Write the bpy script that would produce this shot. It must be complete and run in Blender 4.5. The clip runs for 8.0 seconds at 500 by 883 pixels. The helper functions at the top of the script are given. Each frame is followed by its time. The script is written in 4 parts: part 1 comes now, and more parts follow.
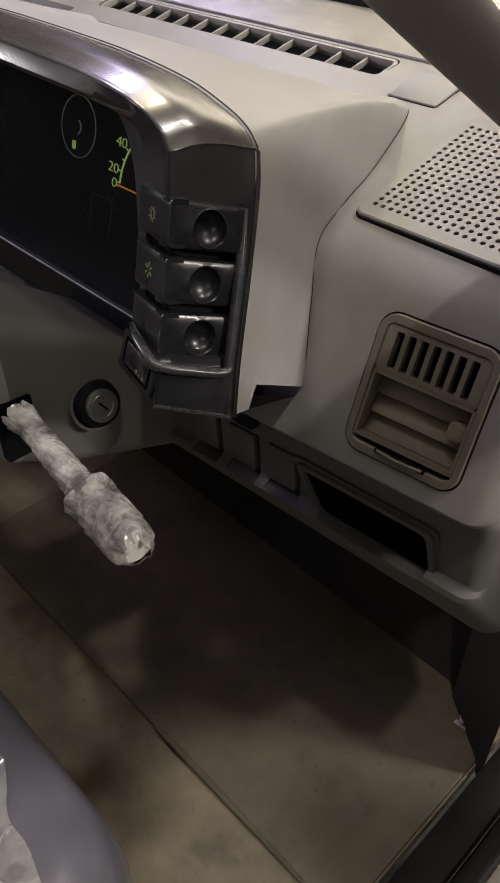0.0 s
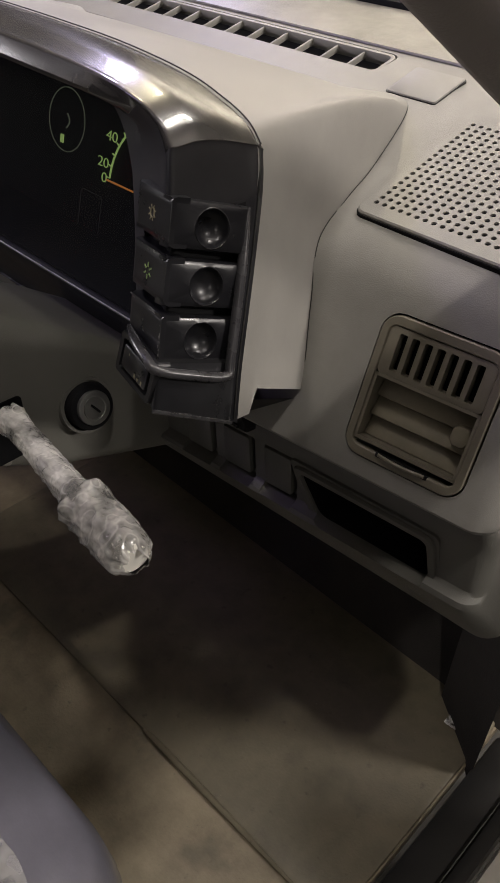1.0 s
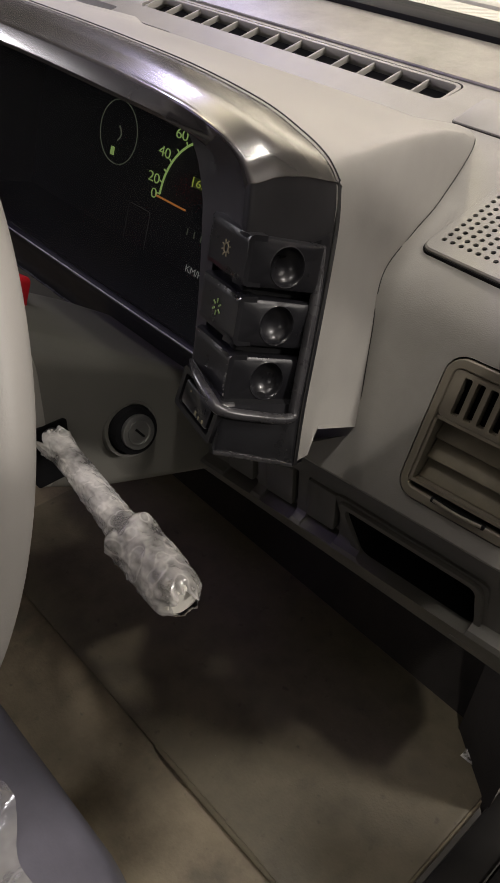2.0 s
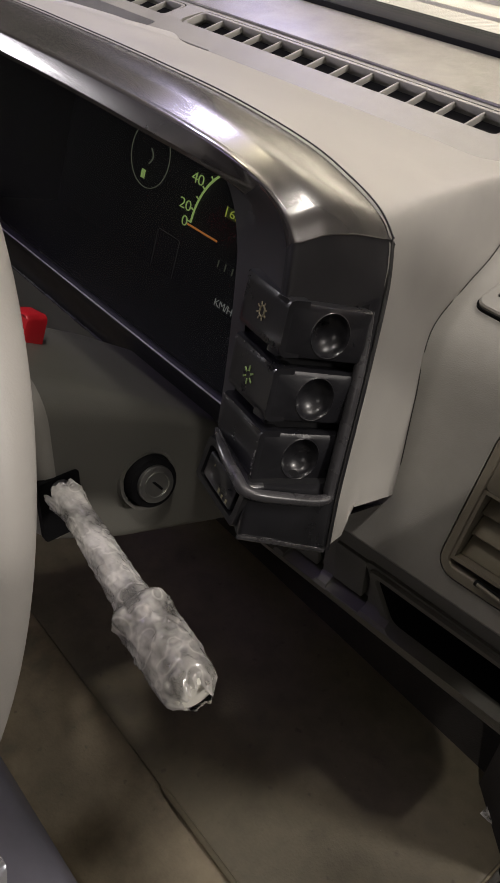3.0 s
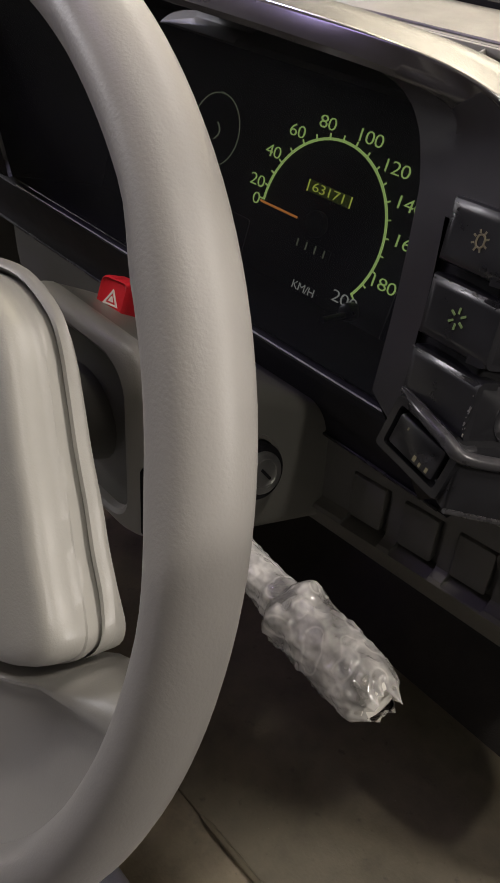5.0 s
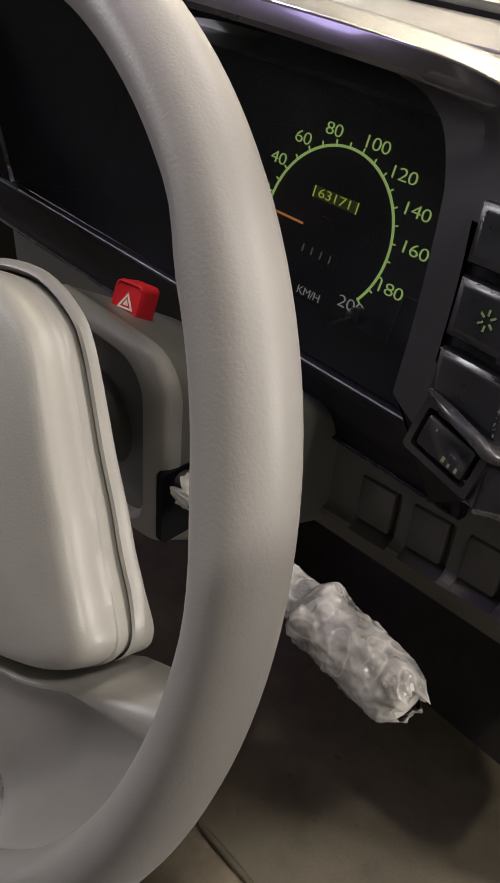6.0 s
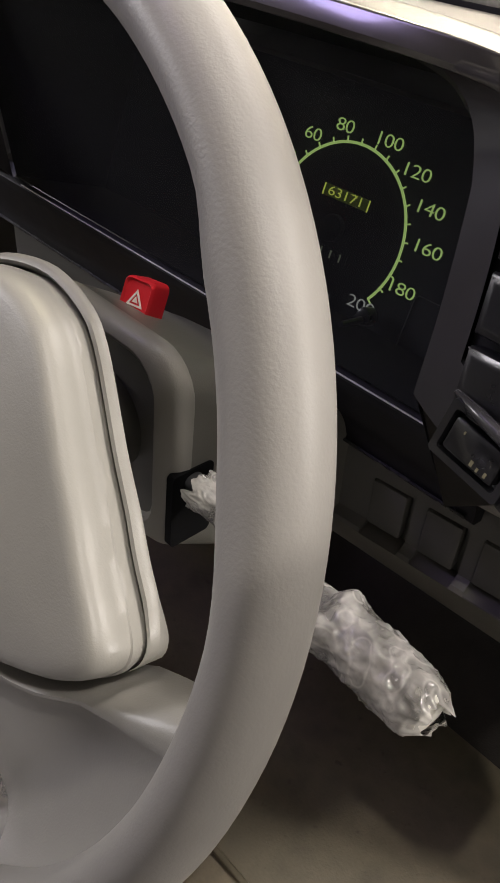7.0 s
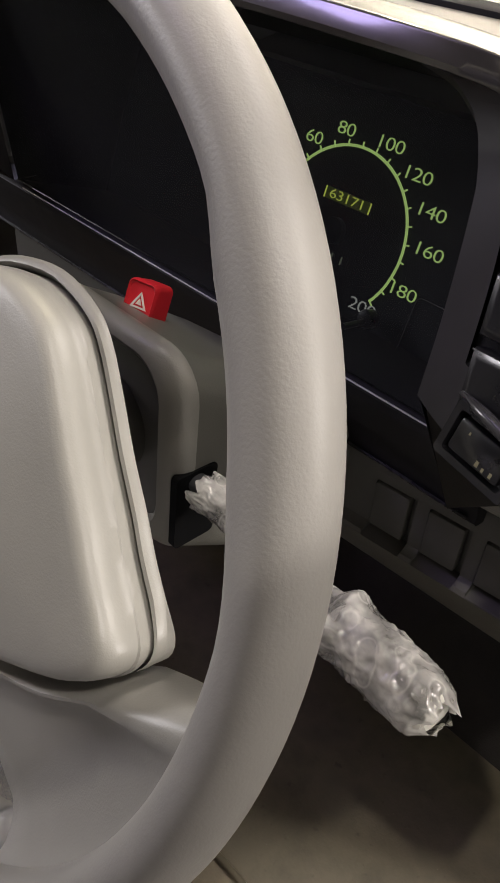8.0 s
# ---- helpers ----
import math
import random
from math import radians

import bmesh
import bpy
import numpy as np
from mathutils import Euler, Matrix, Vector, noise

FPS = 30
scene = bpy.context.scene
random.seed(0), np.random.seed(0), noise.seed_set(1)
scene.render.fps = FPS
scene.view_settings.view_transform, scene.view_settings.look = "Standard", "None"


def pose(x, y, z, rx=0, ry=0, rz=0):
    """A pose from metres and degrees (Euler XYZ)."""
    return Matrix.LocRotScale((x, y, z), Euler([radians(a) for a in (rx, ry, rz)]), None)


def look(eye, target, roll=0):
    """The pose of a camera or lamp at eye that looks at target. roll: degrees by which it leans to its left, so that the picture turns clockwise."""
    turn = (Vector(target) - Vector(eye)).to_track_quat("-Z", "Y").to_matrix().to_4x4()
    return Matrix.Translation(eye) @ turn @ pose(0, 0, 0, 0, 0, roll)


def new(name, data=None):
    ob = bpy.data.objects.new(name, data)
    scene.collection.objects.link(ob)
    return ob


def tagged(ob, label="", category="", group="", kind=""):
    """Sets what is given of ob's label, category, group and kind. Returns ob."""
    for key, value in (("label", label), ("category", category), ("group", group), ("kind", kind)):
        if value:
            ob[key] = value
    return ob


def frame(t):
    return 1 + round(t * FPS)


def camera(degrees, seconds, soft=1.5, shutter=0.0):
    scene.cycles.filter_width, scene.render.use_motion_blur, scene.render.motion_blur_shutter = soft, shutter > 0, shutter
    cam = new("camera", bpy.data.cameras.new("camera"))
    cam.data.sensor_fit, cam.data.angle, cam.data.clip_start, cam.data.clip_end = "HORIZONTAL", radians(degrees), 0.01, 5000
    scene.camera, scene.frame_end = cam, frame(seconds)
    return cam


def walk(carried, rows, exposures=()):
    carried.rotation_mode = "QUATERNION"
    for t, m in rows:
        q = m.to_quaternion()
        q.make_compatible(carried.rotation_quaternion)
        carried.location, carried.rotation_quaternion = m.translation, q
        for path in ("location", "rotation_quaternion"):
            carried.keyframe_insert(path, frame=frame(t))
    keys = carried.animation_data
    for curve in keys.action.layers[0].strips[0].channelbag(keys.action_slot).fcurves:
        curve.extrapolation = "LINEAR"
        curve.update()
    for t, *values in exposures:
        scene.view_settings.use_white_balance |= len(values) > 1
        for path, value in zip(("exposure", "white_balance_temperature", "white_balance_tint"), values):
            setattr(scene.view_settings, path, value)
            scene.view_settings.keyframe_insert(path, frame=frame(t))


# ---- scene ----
cam = camera(35.9, 8.0)
METRES, EYE, TILT, LEAN, TURN = 0.255, 0.95, -40.0, 0.0, 45.9
ROWS = [
    (0.0, 0.0, 0.0, 0.0, 0.0, -0.0, 0.0),
    (0.5, -0.0169, 0.0162, 0.0225, -0.88, -0.28, 0.43),
    (1.0, -0.0388, 0.0459, 0.0218, -1.37, -0.38, 0.01),
    (1.5, -0.1015, 0.0795, 0.0377, -1.29, -0.3, -1.15),
    (2.0, -0.1355, 0.0995, 0.0923, -0.64, -0.12, -2.92),
    (3.5, -0.1913, 0.3206, 0.2586, 1.12, 0.44, -5.84),
    (4.0, -0.282, 0.3965, 0.1708, 0.69, 0.94, -5.5),
    (4.5, -0.382, 0.4105, 0.121, -0.18, 1.51, -4.95),
    (5.0, -0.469, 0.4412, 0.1018, -1.24, 2.13, -4.44),
    (6.5, -0.5514, 0.4527, 0.0871, -2.88, 2.85, -4.38),
    (7.0, -0.5694, 0.484, 0.0893, -3.04, 2.89, -4.55),
    (7.5, -0.5765, 0.472, 0.0903, -3.13, 3.01, -4.54),
    (8.0, -0.5823, 0.4799, 0.0852, -3.26, 3.13, -4.48),
]
walk(cam, [(t, pose(0, 0, EYE, TILT, LEAN, TURN) @ pose(METRES * x, METRES * y, METRES * z, 90 + pitch, roll, yaw)) for t, x, y, z, yaw, pitch, roll in ROWS],
     exposures=((0.0, 0.35), (4.0, 0.35), (6.5, 0.78), (8.0, 0.88)))

# ---- world and light ----
world = bpy.data.worlds.new("night")
scene.world = world
world.use_nodes = True
world.node_tree.nodes["Background"].inputs[0].default_value = (0.6, 0.62, 0.7, 1)
world.node_tree.nodes["Background"].inputs[1].default_value = 0.035


def lamp(name, place, target, width, depth, power, colour):
    data = bpy.data.lights.new(name, "AREA")
    data.shape, data.size, data.size_y, data.energy, data.color = "RECTANGLE", width, depth, power, colour
    ob = new(name, data)
    ob.matrix_world = look(place, target)
    return ob


WARM, COOL, YELLOW, BLUE, VIOLET = (1.0, 0.925, 0.86), (0.99, 0.95, 1.0), (1.0, 0.88, 0.58), (0.70, 0.64, 1.0), (0.60, 0.48, 1.0)
lamp("ceiling_lamp_door", (0.47, -0.20, 2.50), (0.3, 0.0, 0), 0.06, 0.06, 8, WARM)
# added without a known source, to lift the stalk and column
lamp("fill_lamp_middle", (-0.50, 0.13, 2.55), (-0.45, 0.13, 0), 0.12, 0.12, 4.5, WARM)
lamp("ceiling_lamp_front", (-0.62, 1.6, 2.6), (-0.6, 1.3, 0), 0.45, 0.20, 13, WARM)
# unseen fill that brightens the hood's right side
lamp("fill_lamp_corner", (0.9, 1.2, 2.5), (0.2, 0.6, 0), 0.22, 0.22, 15, WARM)
lamp("ceiling_lamp_yellow", (-1.9, 1.85, 2.55), (-1.6, 1.5, 0), 0.2, 0.2, 10, YELLOW)
lamp("ceiling_lamp_far", (-3.0, 2.4, 2.5), (-1.5, 1.2, 0.5), 0.25, 0.25, 14, BLUE)
lamp("ceiling_lamp_right", (3.0, 1.6, 2.2), (-0.3, 0.2, 0.5), 0.4, 0.4, 46, WARM)
# made-up uplight: gives the bezel's top something bright to reflect
lamp("reflection_fill_lamp", (-2.4, 3.2, 1.9), (-2.7, 4.0, 2.7), 1.6, 0.25, 95, WARM)
lamp("tube_lamp_violet", (-1.81, -0.66, 2.55), (-1.3, -0.2, 1.5), 0.40, 0.40, 7, VIOLET)
# unseen fill through the far window, for pad, lip and spoke
lamp("fill_lamp_left", (-3.3, -0.85, 1.55), (-0.5, 0.0, 0.7), 0.6, 0.6, 24, COOL)
# weak added fill from the right rear, no real lamp known there
lamp("fill_lamp_side", (2.5, -1.2, 1.7), (-0.3, 0.2, 0.6), 0.5, 0.5, 3, WARM)


# ---- materials ----
def material(name, colour, rough=0.5, metal=0.0, spec=0.5, grain=0.0, grain_size=900.0, mottle=0.12, mottle_size=9.0, coat=0.0, dark=None):
    """A painted or moulded surface: base colour, broad stains, fine grain in relief and in gloss."""
    m = bpy.data.materials.new(name)
    m.use_nodes = True
    nt = m.node_tree
    b = nt.nodes["Principled BSDF"]
    b.inputs["Metallic"].default_value = metal
    b.inputs["Specular IOR Level"].default_value = spec
    b.inputs["Coat Weight"].default_value = coat
    b.inputs["Coat Roughness"].default_value = 0.08
    tc = nt.nodes.new("ShaderNodeTexCoord")
    broad = nt.nodes.new("ShaderNodeTexNoise")
    broad.inputs["Scale"].default_value = mottle_size
    broad.inputs["Detail"].default_value = 6
    broad.inputs["Roughness"].default_value = 0.65
    nt.links.new(tc.outputs["Object"], broad.inputs["Vector"])
    fine = nt.nodes.new("ShaderNodeTexNoise")
    fine.inputs["Scale"].default_value = grain_size
    fine.inputs["Detail"].default_value = 2
    nt.links.new(tc.outputs["Object"], fine.inputs["Vector"])
    ramp = nt.nodes.new("ShaderNodeValToRGB")
    low = dark if dark else tuple(c * (1 - 2 * mottle) for c in colour)
    high = tuple(min(1, c * (1 + mottle)) for c in colour)
    ramp.color_ramp.elements[0].position, ramp.color_ramp.elements[0].color = 0.3, (*low, 1)
    ramp.color_ramp.elements[1].position, ramp.color_ramp.elements[1].color = 0.7, (*high, 1)
    nt.links.new(broad.outputs["Fac"], ramp.inputs["Fac"])
    nt.links.new(ramp.outputs["Color"], b.inputs["Base Color"])
    rmap = nt.nodes.new("ShaderNodeMapRange")
    rmap.inputs["To Min"].default_value = max(0.02, rough - 0.1)
    rmap.inputs["To Max"].default_value = min(1, rough + 0.1)
    nt.links.new(broad.outputs["Fac"], rmap.inputs["Value"])
    nt.links.new(rmap.outputs["Result"], b.inputs["Roughness"])
    if grain:
        bump = nt.nodes.new("ShaderNodeBump")
        bump.inputs["Strength"].default_value = grain
        bump.inputs["Distance"].default_value = 0.0006
        nt.links.new(fine.outputs["Fac"], bump.inputs["Height"])
        nt.links.new(bump.outputs["Normal"], b.inputs["Normal"])
    return m


def glowing(name, colour, strength):
    m = bpy.data.materials.new(name)
    m.use_nodes = True
    b = m.node_tree.nodes["Principled BSDF"]
    b.inputs["Base Color"].default_value = (*[c * 0.5 for c in colour], 1)
    b.inputs["Emission Color"].default_value = (*colour, 1)
    b.inputs["Emission Strength"].default_value = strength
    return m


def clear(name, tint, rough, gloss, haze=0.0):
    """A thin clear sheet: mostly passes light straight on, with a Fresnel sheen and a pale veil that stands in for hazy
    reflections.
    """
    m = bpy.data.materials.new(name)
    m.use_nodes = True
    nt = m.node_tree
    nt.nodes.remove(nt.nodes["Principled BSDF"])
    out = nt.nodes["Material Output"]
    t = nt.nodes.new("ShaderNodeBsdfTransparent")
    t.inputs["Color"].default_value = (*tint, 1)
    g = nt.nodes.new("ShaderNodeBsdfGlossy")
    g.inputs["Roughness"].default_value = rough
    f = nt.nodes.new("ShaderNodeLayerWeight")
    f.inputs["Blend"].default_value = 0.5
    e = nt.nodes.new("ShaderNodeMath")
    e.operation = "POWER"
    e.inputs[1].default_value = 4.0
    k = nt.nodes.new("ShaderNodeMath")
    k.operation = "MULTIPLY_ADD"
    k.inputs[1].default_value = gloss
    k.inputs[2].default_value = 0.03 * gloss
    mix = nt.nodes.new("ShaderNodeMixShader")
    nt.links.new(f.outputs["Facing"], e.inputs[0])
    nt.links.new(e.outputs[0], k.inputs[0])
    nt.links.new(k.outputs[0], mix.inputs[0])
    nt.links.new(t.outputs[0], mix.inputs[1])
    nt.links.new(g.outputs[0], mix.inputs[2])
    # even pale veil: hazy reflected light put into the sheet's colour
    haze_mix = nt.nodes.new("ShaderNodeMixShader")
    haze_mix.inputs[0].default_value = haze
    haze_veil = nt.nodes.new("ShaderNodeBsdfDiffuse")
    haze_veil.inputs["Color"].default_value = (0.6, 0.6, 0.62, 1)
    nt.links.new(mix.outputs[0], haze_mix.inputs[1])
    nt.links.new(haze_veil.outputs[0], haze_mix.inputs[2])
    nt.links.new(haze_mix.outputs[0], out.inputs["Surface"])
    return m


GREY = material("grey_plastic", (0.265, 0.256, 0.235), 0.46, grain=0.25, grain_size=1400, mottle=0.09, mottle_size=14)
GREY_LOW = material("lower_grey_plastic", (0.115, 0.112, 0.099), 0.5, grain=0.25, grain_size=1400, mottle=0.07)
HOOD = material("hood_grey_plastic", (0.285, 0.274, 0.253), 0.46, grain=0.2, grain_size=1500, mottle=0.08, mottle_size=14)
COLUMN = material("column_grey_plastic", (0.150, 0.147, 0.129), 0.42, grain=0.2, grain_size=1400, mottle=0.07)
LEDGE = material("ledge_grey_plastic", (0.17, 0.158, 0.143), 0.33, grain=0.3, grain_size=900, mottle=0.30, mottle_size=26)
GLOSS = material("gunmetal_gloss", (0.062, 0.058, 0.056), 0.24, metal=0.40, spec=0.5, mottle=0.10, mottle_size=20, coat=0.5)
SATIN = material("satin_plum", (0.027, 0.025, 0.027), 0.50, mottle=0.12, mottle_size=30)
MATT = material("matt_black_plastic", (0.014, 0.013, 0.014), 0.62, spec=0.3, mottle=0.15, mottle_size=40)
BUTTON = material("button_plastic", (0.011, 0.011, 0.013), 0.30, spec=0.45, mottle=0.15, mottle_size=60, grain=0.05, coat=0.2)
RIB = material("satin_rib", (0.040, 0.039, 0.042), 0.27, mottle=0.15, mottle_size=60)
WORN = material("worn_plastic", (0.15, 0.145, 0.14), 0.5, mottle=0.2, mottle_size=300)
# near white, so the lens's edge looks as if it catches light
BEAD = material("lens_edge_glint", (0.80, 0.80, 0.78), 0.3, mottle=0.2, mottle_size=40)
LOWGLOSS = material("black_strip_plastic", (0.014, 0.0135, 0.015), 0.5, spec=0.3, mottle=0.15, mottle_size=40)
# for black parts, and for hollows whose shade is put into the colour
BLACK = material("black_parts_and_shade", (0.006, 0.006, 0.007), 0.7, spec=0.15, mottle=0.1)
DIAL = material("dial_black", (0.020, 0.021, 0.024), 0.6, spec=0.12, mottle=0.1)
WHEEL = material("wheel_plastic", (0.325, 0.312, 0.290), 0.44, grain=0.17, grain_size=900, mottle=0.05)
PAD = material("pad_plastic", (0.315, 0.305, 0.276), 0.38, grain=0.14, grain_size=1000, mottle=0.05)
RED = material("red_plastic", (0.62, 0.02, 0.03), 0.35, mottle=0.05)
VINYL = material("floor_vinyl", (0.30, 0.248, 0.172), 0.5, grain=0.8, grain_size=260, mottle=0.22, mottle_size=12)
MAT = material("mat_rubber", (0.190, 0.164, 0.112), 0.45, grain=0.5, grain_size=300, mottle=0.18, mottle_size=14)


def trodden(m):
    """Adds dark scuffs and pale grit to a floor covering."""
    nt = m.node_tree
    b = nt.nodes["Principled BSDF"]
    base = b.inputs["Base Color"].links[0].from_socket
    tc = nt.nodes.new("ShaderNodeTexCoord")
    for scale, low, high, colour, most in ((60, 0.66, 0.74, (0.06, 0.05, 0.04, 1), 0.5), (9, 0.55, 0.75, (0.24, 0.205, 0.14, 1), 0.7), (260, 0.74, 0.78, (0.36, 0.33, 0.27, 1), 0.7), (14, 0.56, 0.70, (0.085, 0.075, 0.055, 1), 0.6)):
        n = nt.nodes.new("ShaderNodeTexNoise")
        n.inputs["Scale"].default_value, n.inputs["Detail"].default_value = scale, 4
        r = nt.nodes.new("ShaderNodeMapRange")
        r.inputs["From Min"].default_value, r.inputs["From Max"].default_value = low, high
        r.inputs["To Max"].default_value = most
        x = nt.nodes.new("ShaderNodeMix")
        x.data_type = "RGBA"
        nt.links.new(tc.outputs["Object"], n.inputs["Vector"])
        nt.links.new(n.outputs["Fac"], r.inputs["Value"])
        nt.links.new(r.outputs["Result"], x.inputs["Factor"])
        nt.links.new(base, x.inputs["A"])
        x.inputs["B"].default_value = colour
        base = x.outputs["Result"]
    nt.links.new(base, b.inputs["Base Color"])


trodden(VINYL)
trodden(MAT)
CARPET = material("footwell_carpet", (0.030, 0.025, 0.021), 0.9, grain=1.0, grain_size=500, mottle=0.3, mottle_size=8)
RUBBER = material("black_rubber", (0.018, 0.017, 0.016), 0.55, mottle=0.2, mottle_size=30)
PAINT = material("cream_paint", (0.78, 0.74, 0.66), 0.3, mottle=0.03, coat=0.5)
LEATHER = material("seat_leather", (0.19, 0.185, 0.225), 0.32, grain=0.2, grain_size=500, mottle=0.12, coat=0.8)
METAL = material("lock_metal", (0.42, 0.42, 0.40), 0.35, metal=0.9, mottle=0.1, mottle_size=60)
VENT = material("vent_plastic", (0.175, 0.157, 0.120), 0.5, grain=0.2, grain_size=1400, mottle=0.06)
SLAT = material("vent_slat_plastic", (0.20, 0.178, 0.130), 0.45, mottle=0.12, mottle_size=40)
STALK = material("stalk_plastic", (0.82, 0.80, 0.73), 0.45, mottle=0.05)
SHAFT = material("stalk_shaft_plastic", (0.05, 0.05, 0.053), 0.4, mottle=0.08)
PILLAR = material("pillar_trim", (0.36, 0.325, 0.295), 0.7, grain=0.3, grain_size=900, mottle=0.06)
CONCRETE = material("concrete", (0.10, 0.096, 0.088), 0.7, mottle=0.15, mottle_size=2)
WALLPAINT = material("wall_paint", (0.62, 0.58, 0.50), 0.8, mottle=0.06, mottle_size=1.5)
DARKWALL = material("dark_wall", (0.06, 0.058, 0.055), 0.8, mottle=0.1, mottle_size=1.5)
GREEN = glowing("dial_green", (0.40, 0.56, 0.16), 0.38)
WHITE = glowing("dial_white", (0.34, 0.34, 0.30), 0.30)
DIM = glowing("dial_dim", (0.30, 0.34, 0.22), 0.12)
ODO = glowing("odometer_olive", (0.12, 0.16, 0.02), 0.05)
YELLOW = glowing("odometer_yellow", (0.50, 0.56, 0.08), 0.34)
AMBER = glowing("needle_amber", (0.85, 0.30, 0.06), 0.24)
FAINT = material("dial_faint", (0.075, 0.08, 0.075), 0.6, mottle=0.05)
CREAM = material("icon_cream", (0.20, 0.18, 0.11), 0.6, mottle=0.02)
ICONGREEN = material("icon_green", (0.20, 0.30, 0.10), 0.6, mottle=0.02)
# the veil lifts the blacks behind the lens, as reflections would
LENS = clear("cluster_lens", (0.86, 0.88, 0.9), 0.04, 0.10, haze=0.018)
GLASS = clear("windscreen_glass", (0.93, 0.945, 0.935), 0.01, 0.3)


# ---- mesh helpers ----
def mesh_object(name, bm, mat, parent=None, label="", smooth=True):
    bmesh.ops.recalc_face_normals(bm, faces=bm.faces)
    me = bpy.data.meshes.new(name)
    bm.to_mesh(me)
    bm.free()
    if mat:
        me.materials.append(mat)
    if smooth:
        me.polygons.foreach_set("use_smooth", [True] * len(me.polygons))
        me.set_sharp_from_angle(angle=radians(38))
    ob = new(name, me)
    if parent:
        ob.parent = parent
    if label:
        tagged(ob, label)
    return ob


def part(name, bm, mat, parent, label=""):
    return mesh_object(name, bm, mat, parent, label)


def thing(name, label, category, at=(0, 0, 0), group=""):
    ob = new(name)
    ob.empty_display_size = 0.05
    return tagged(ob, label, category, group)


def cut(ob, cutters):
    """Cuts solids out of ob for good."""
    for c in cutters:
        mod = ob.modifiers.new("cut", "BOOLEAN")
        mod.operation, mod.object, mod.solver = "DIFFERENCE", c, "EXACT"
    dg = bpy.context.evaluated_depsgraph_get()
    me = bpy.data.meshes.new_from_object(ob.evaluated_get(dg))
    ob.modifiers.clear()
    old = ob.data
    ob.data = me
    bpy.data.meshes.remove(old)
    for c in cutters:
        d = c.data
        bpy.data.objects.remove(c)
        bpy.data.meshes.remove(d)
    me.polygons.foreach_set("use_smooth", [True] * len(me.polygons))
    me.set_sharp_from_angle(angle=radians(38))
    return ob


def box(size, at=(0, 0, 0), m=None, bevel=0.0, segs=2, bm=None):
    """A box with rounded edges, size and middle given, then moved by m."""
    own = bmesh.new()
    bmesh.ops.create_cube(own, size=1)
    bmesh.ops.scale(own, vec=size, verts=own.verts)
    if bevel:
        bmesh.ops.bevel(own, geom=own.edges[:], offset=bevel, segments=segs, affect="EDGES", profile=0.5)
    bmesh.ops.translate(own, vec=at, verts=own.verts)
    if m is not None:
        bmesh.ops.transform(own, matrix=m, verts=own.verts)
    if bm is None:
        return own
    join(bm, own)
    return bm


def join(bm, other):
    table = {v: bm.verts.new(v.co) for v in other.verts}
    for f in other.faces:
        bm.faces.new([table[v] for v in f.verts])
    other.free()
    return bm


def loft(rows, closed=False, caps=False, bm=None):
    """A skin over rows of points, each row as long as the others. closed: each row is a ring."""
    bm = bm or bmesh.new()
    vs = [[bm.verts.new(p) for p in row] for row in rows]
    n = len(rows[0])
    for a, b in zip(vs, vs[1:]):
        for i in range(n if closed else n - 1):
            j = (i + 1) % n
            bm.faces.new((a[i], a[j], b[j], b[i]))
    if caps:
        bm.faces.new(vs[0])
        bm.faces.new(vs[-1])
    return bm


def frames_along(pts):
    """A tangent, and two ways across it, at each point of a line."""
    pts = [Vector(p) for p in pts]
    out = []
    side = None
    for i, p in enumerate(pts):
        t = (pts[min(i + 1, len(pts) - 1)] - pts[max(i - 1, 0)]).normalized()
        if side is None:
            side = t.cross(Vector((0, 0, 1)))
            if side.length < 0.1:
                side = t.cross(Vector((0, 1, 0)))
        side = (side - t * side.dot(t)).normalized()
        out.append((p, t, side, t.cross(side)))
    return out


def tube(pts, radius, n=12, squash=1.0, bm=None, caps=True):
    rows = []
    fr = frames_along(pts)
    for i, (p, t, a, b) in enumerate(fr):
        r = radius[i] if isinstance(radius, (list, tuple)) else radius
        rows.append([p + a * r * math.cos(k * math.tau / n) + b * r * squash * math.sin(k * math.tau / n) for k in range(n)])
    return loft(rows, closed=True, caps=caps, bm=bm)


def bow(pts, n=6):
    """A smooth line through points (Catmull-Rom)."""
    pts = [Vector(p) for p in pts]
    out = []
    for i in range(len(pts) - 1):
        p0, p1, p2, p3 = pts[max(i - 1, 0)], pts[i], pts[i + 1], pts[min(i + 2, len(pts) - 1)]
        for k in range(n):
            t = k / n
            out.append(0.5 * (2 * p1 + (p2 - p0) * t + (2 * p0 - 5 * p1 + 4 * p2 - p3) * t * t + (3 * p1 - p0 - 3 * p2 + p3) * t ** 3))
    out.append(pts[-1])
    return out


def rounded(w, h, r, n=5):
    """A rectangle's outline with round corners, about the middle."""
    out = []
    for cx, cy, a0 in ((w / 2 - r, h / 2 - r, 0), (-w / 2 + r, h / 2 - r, 90), (-w / 2 + r, -h / 2 + r, 180), (w / 2 - r, -h / 2 + r, 270)):
        for k in range(n + 1):
            a = radians(a0 + 90 * k / n)
            out.append((cx + r * math.cos(a), cy + r * math.sin(a)))
    return out


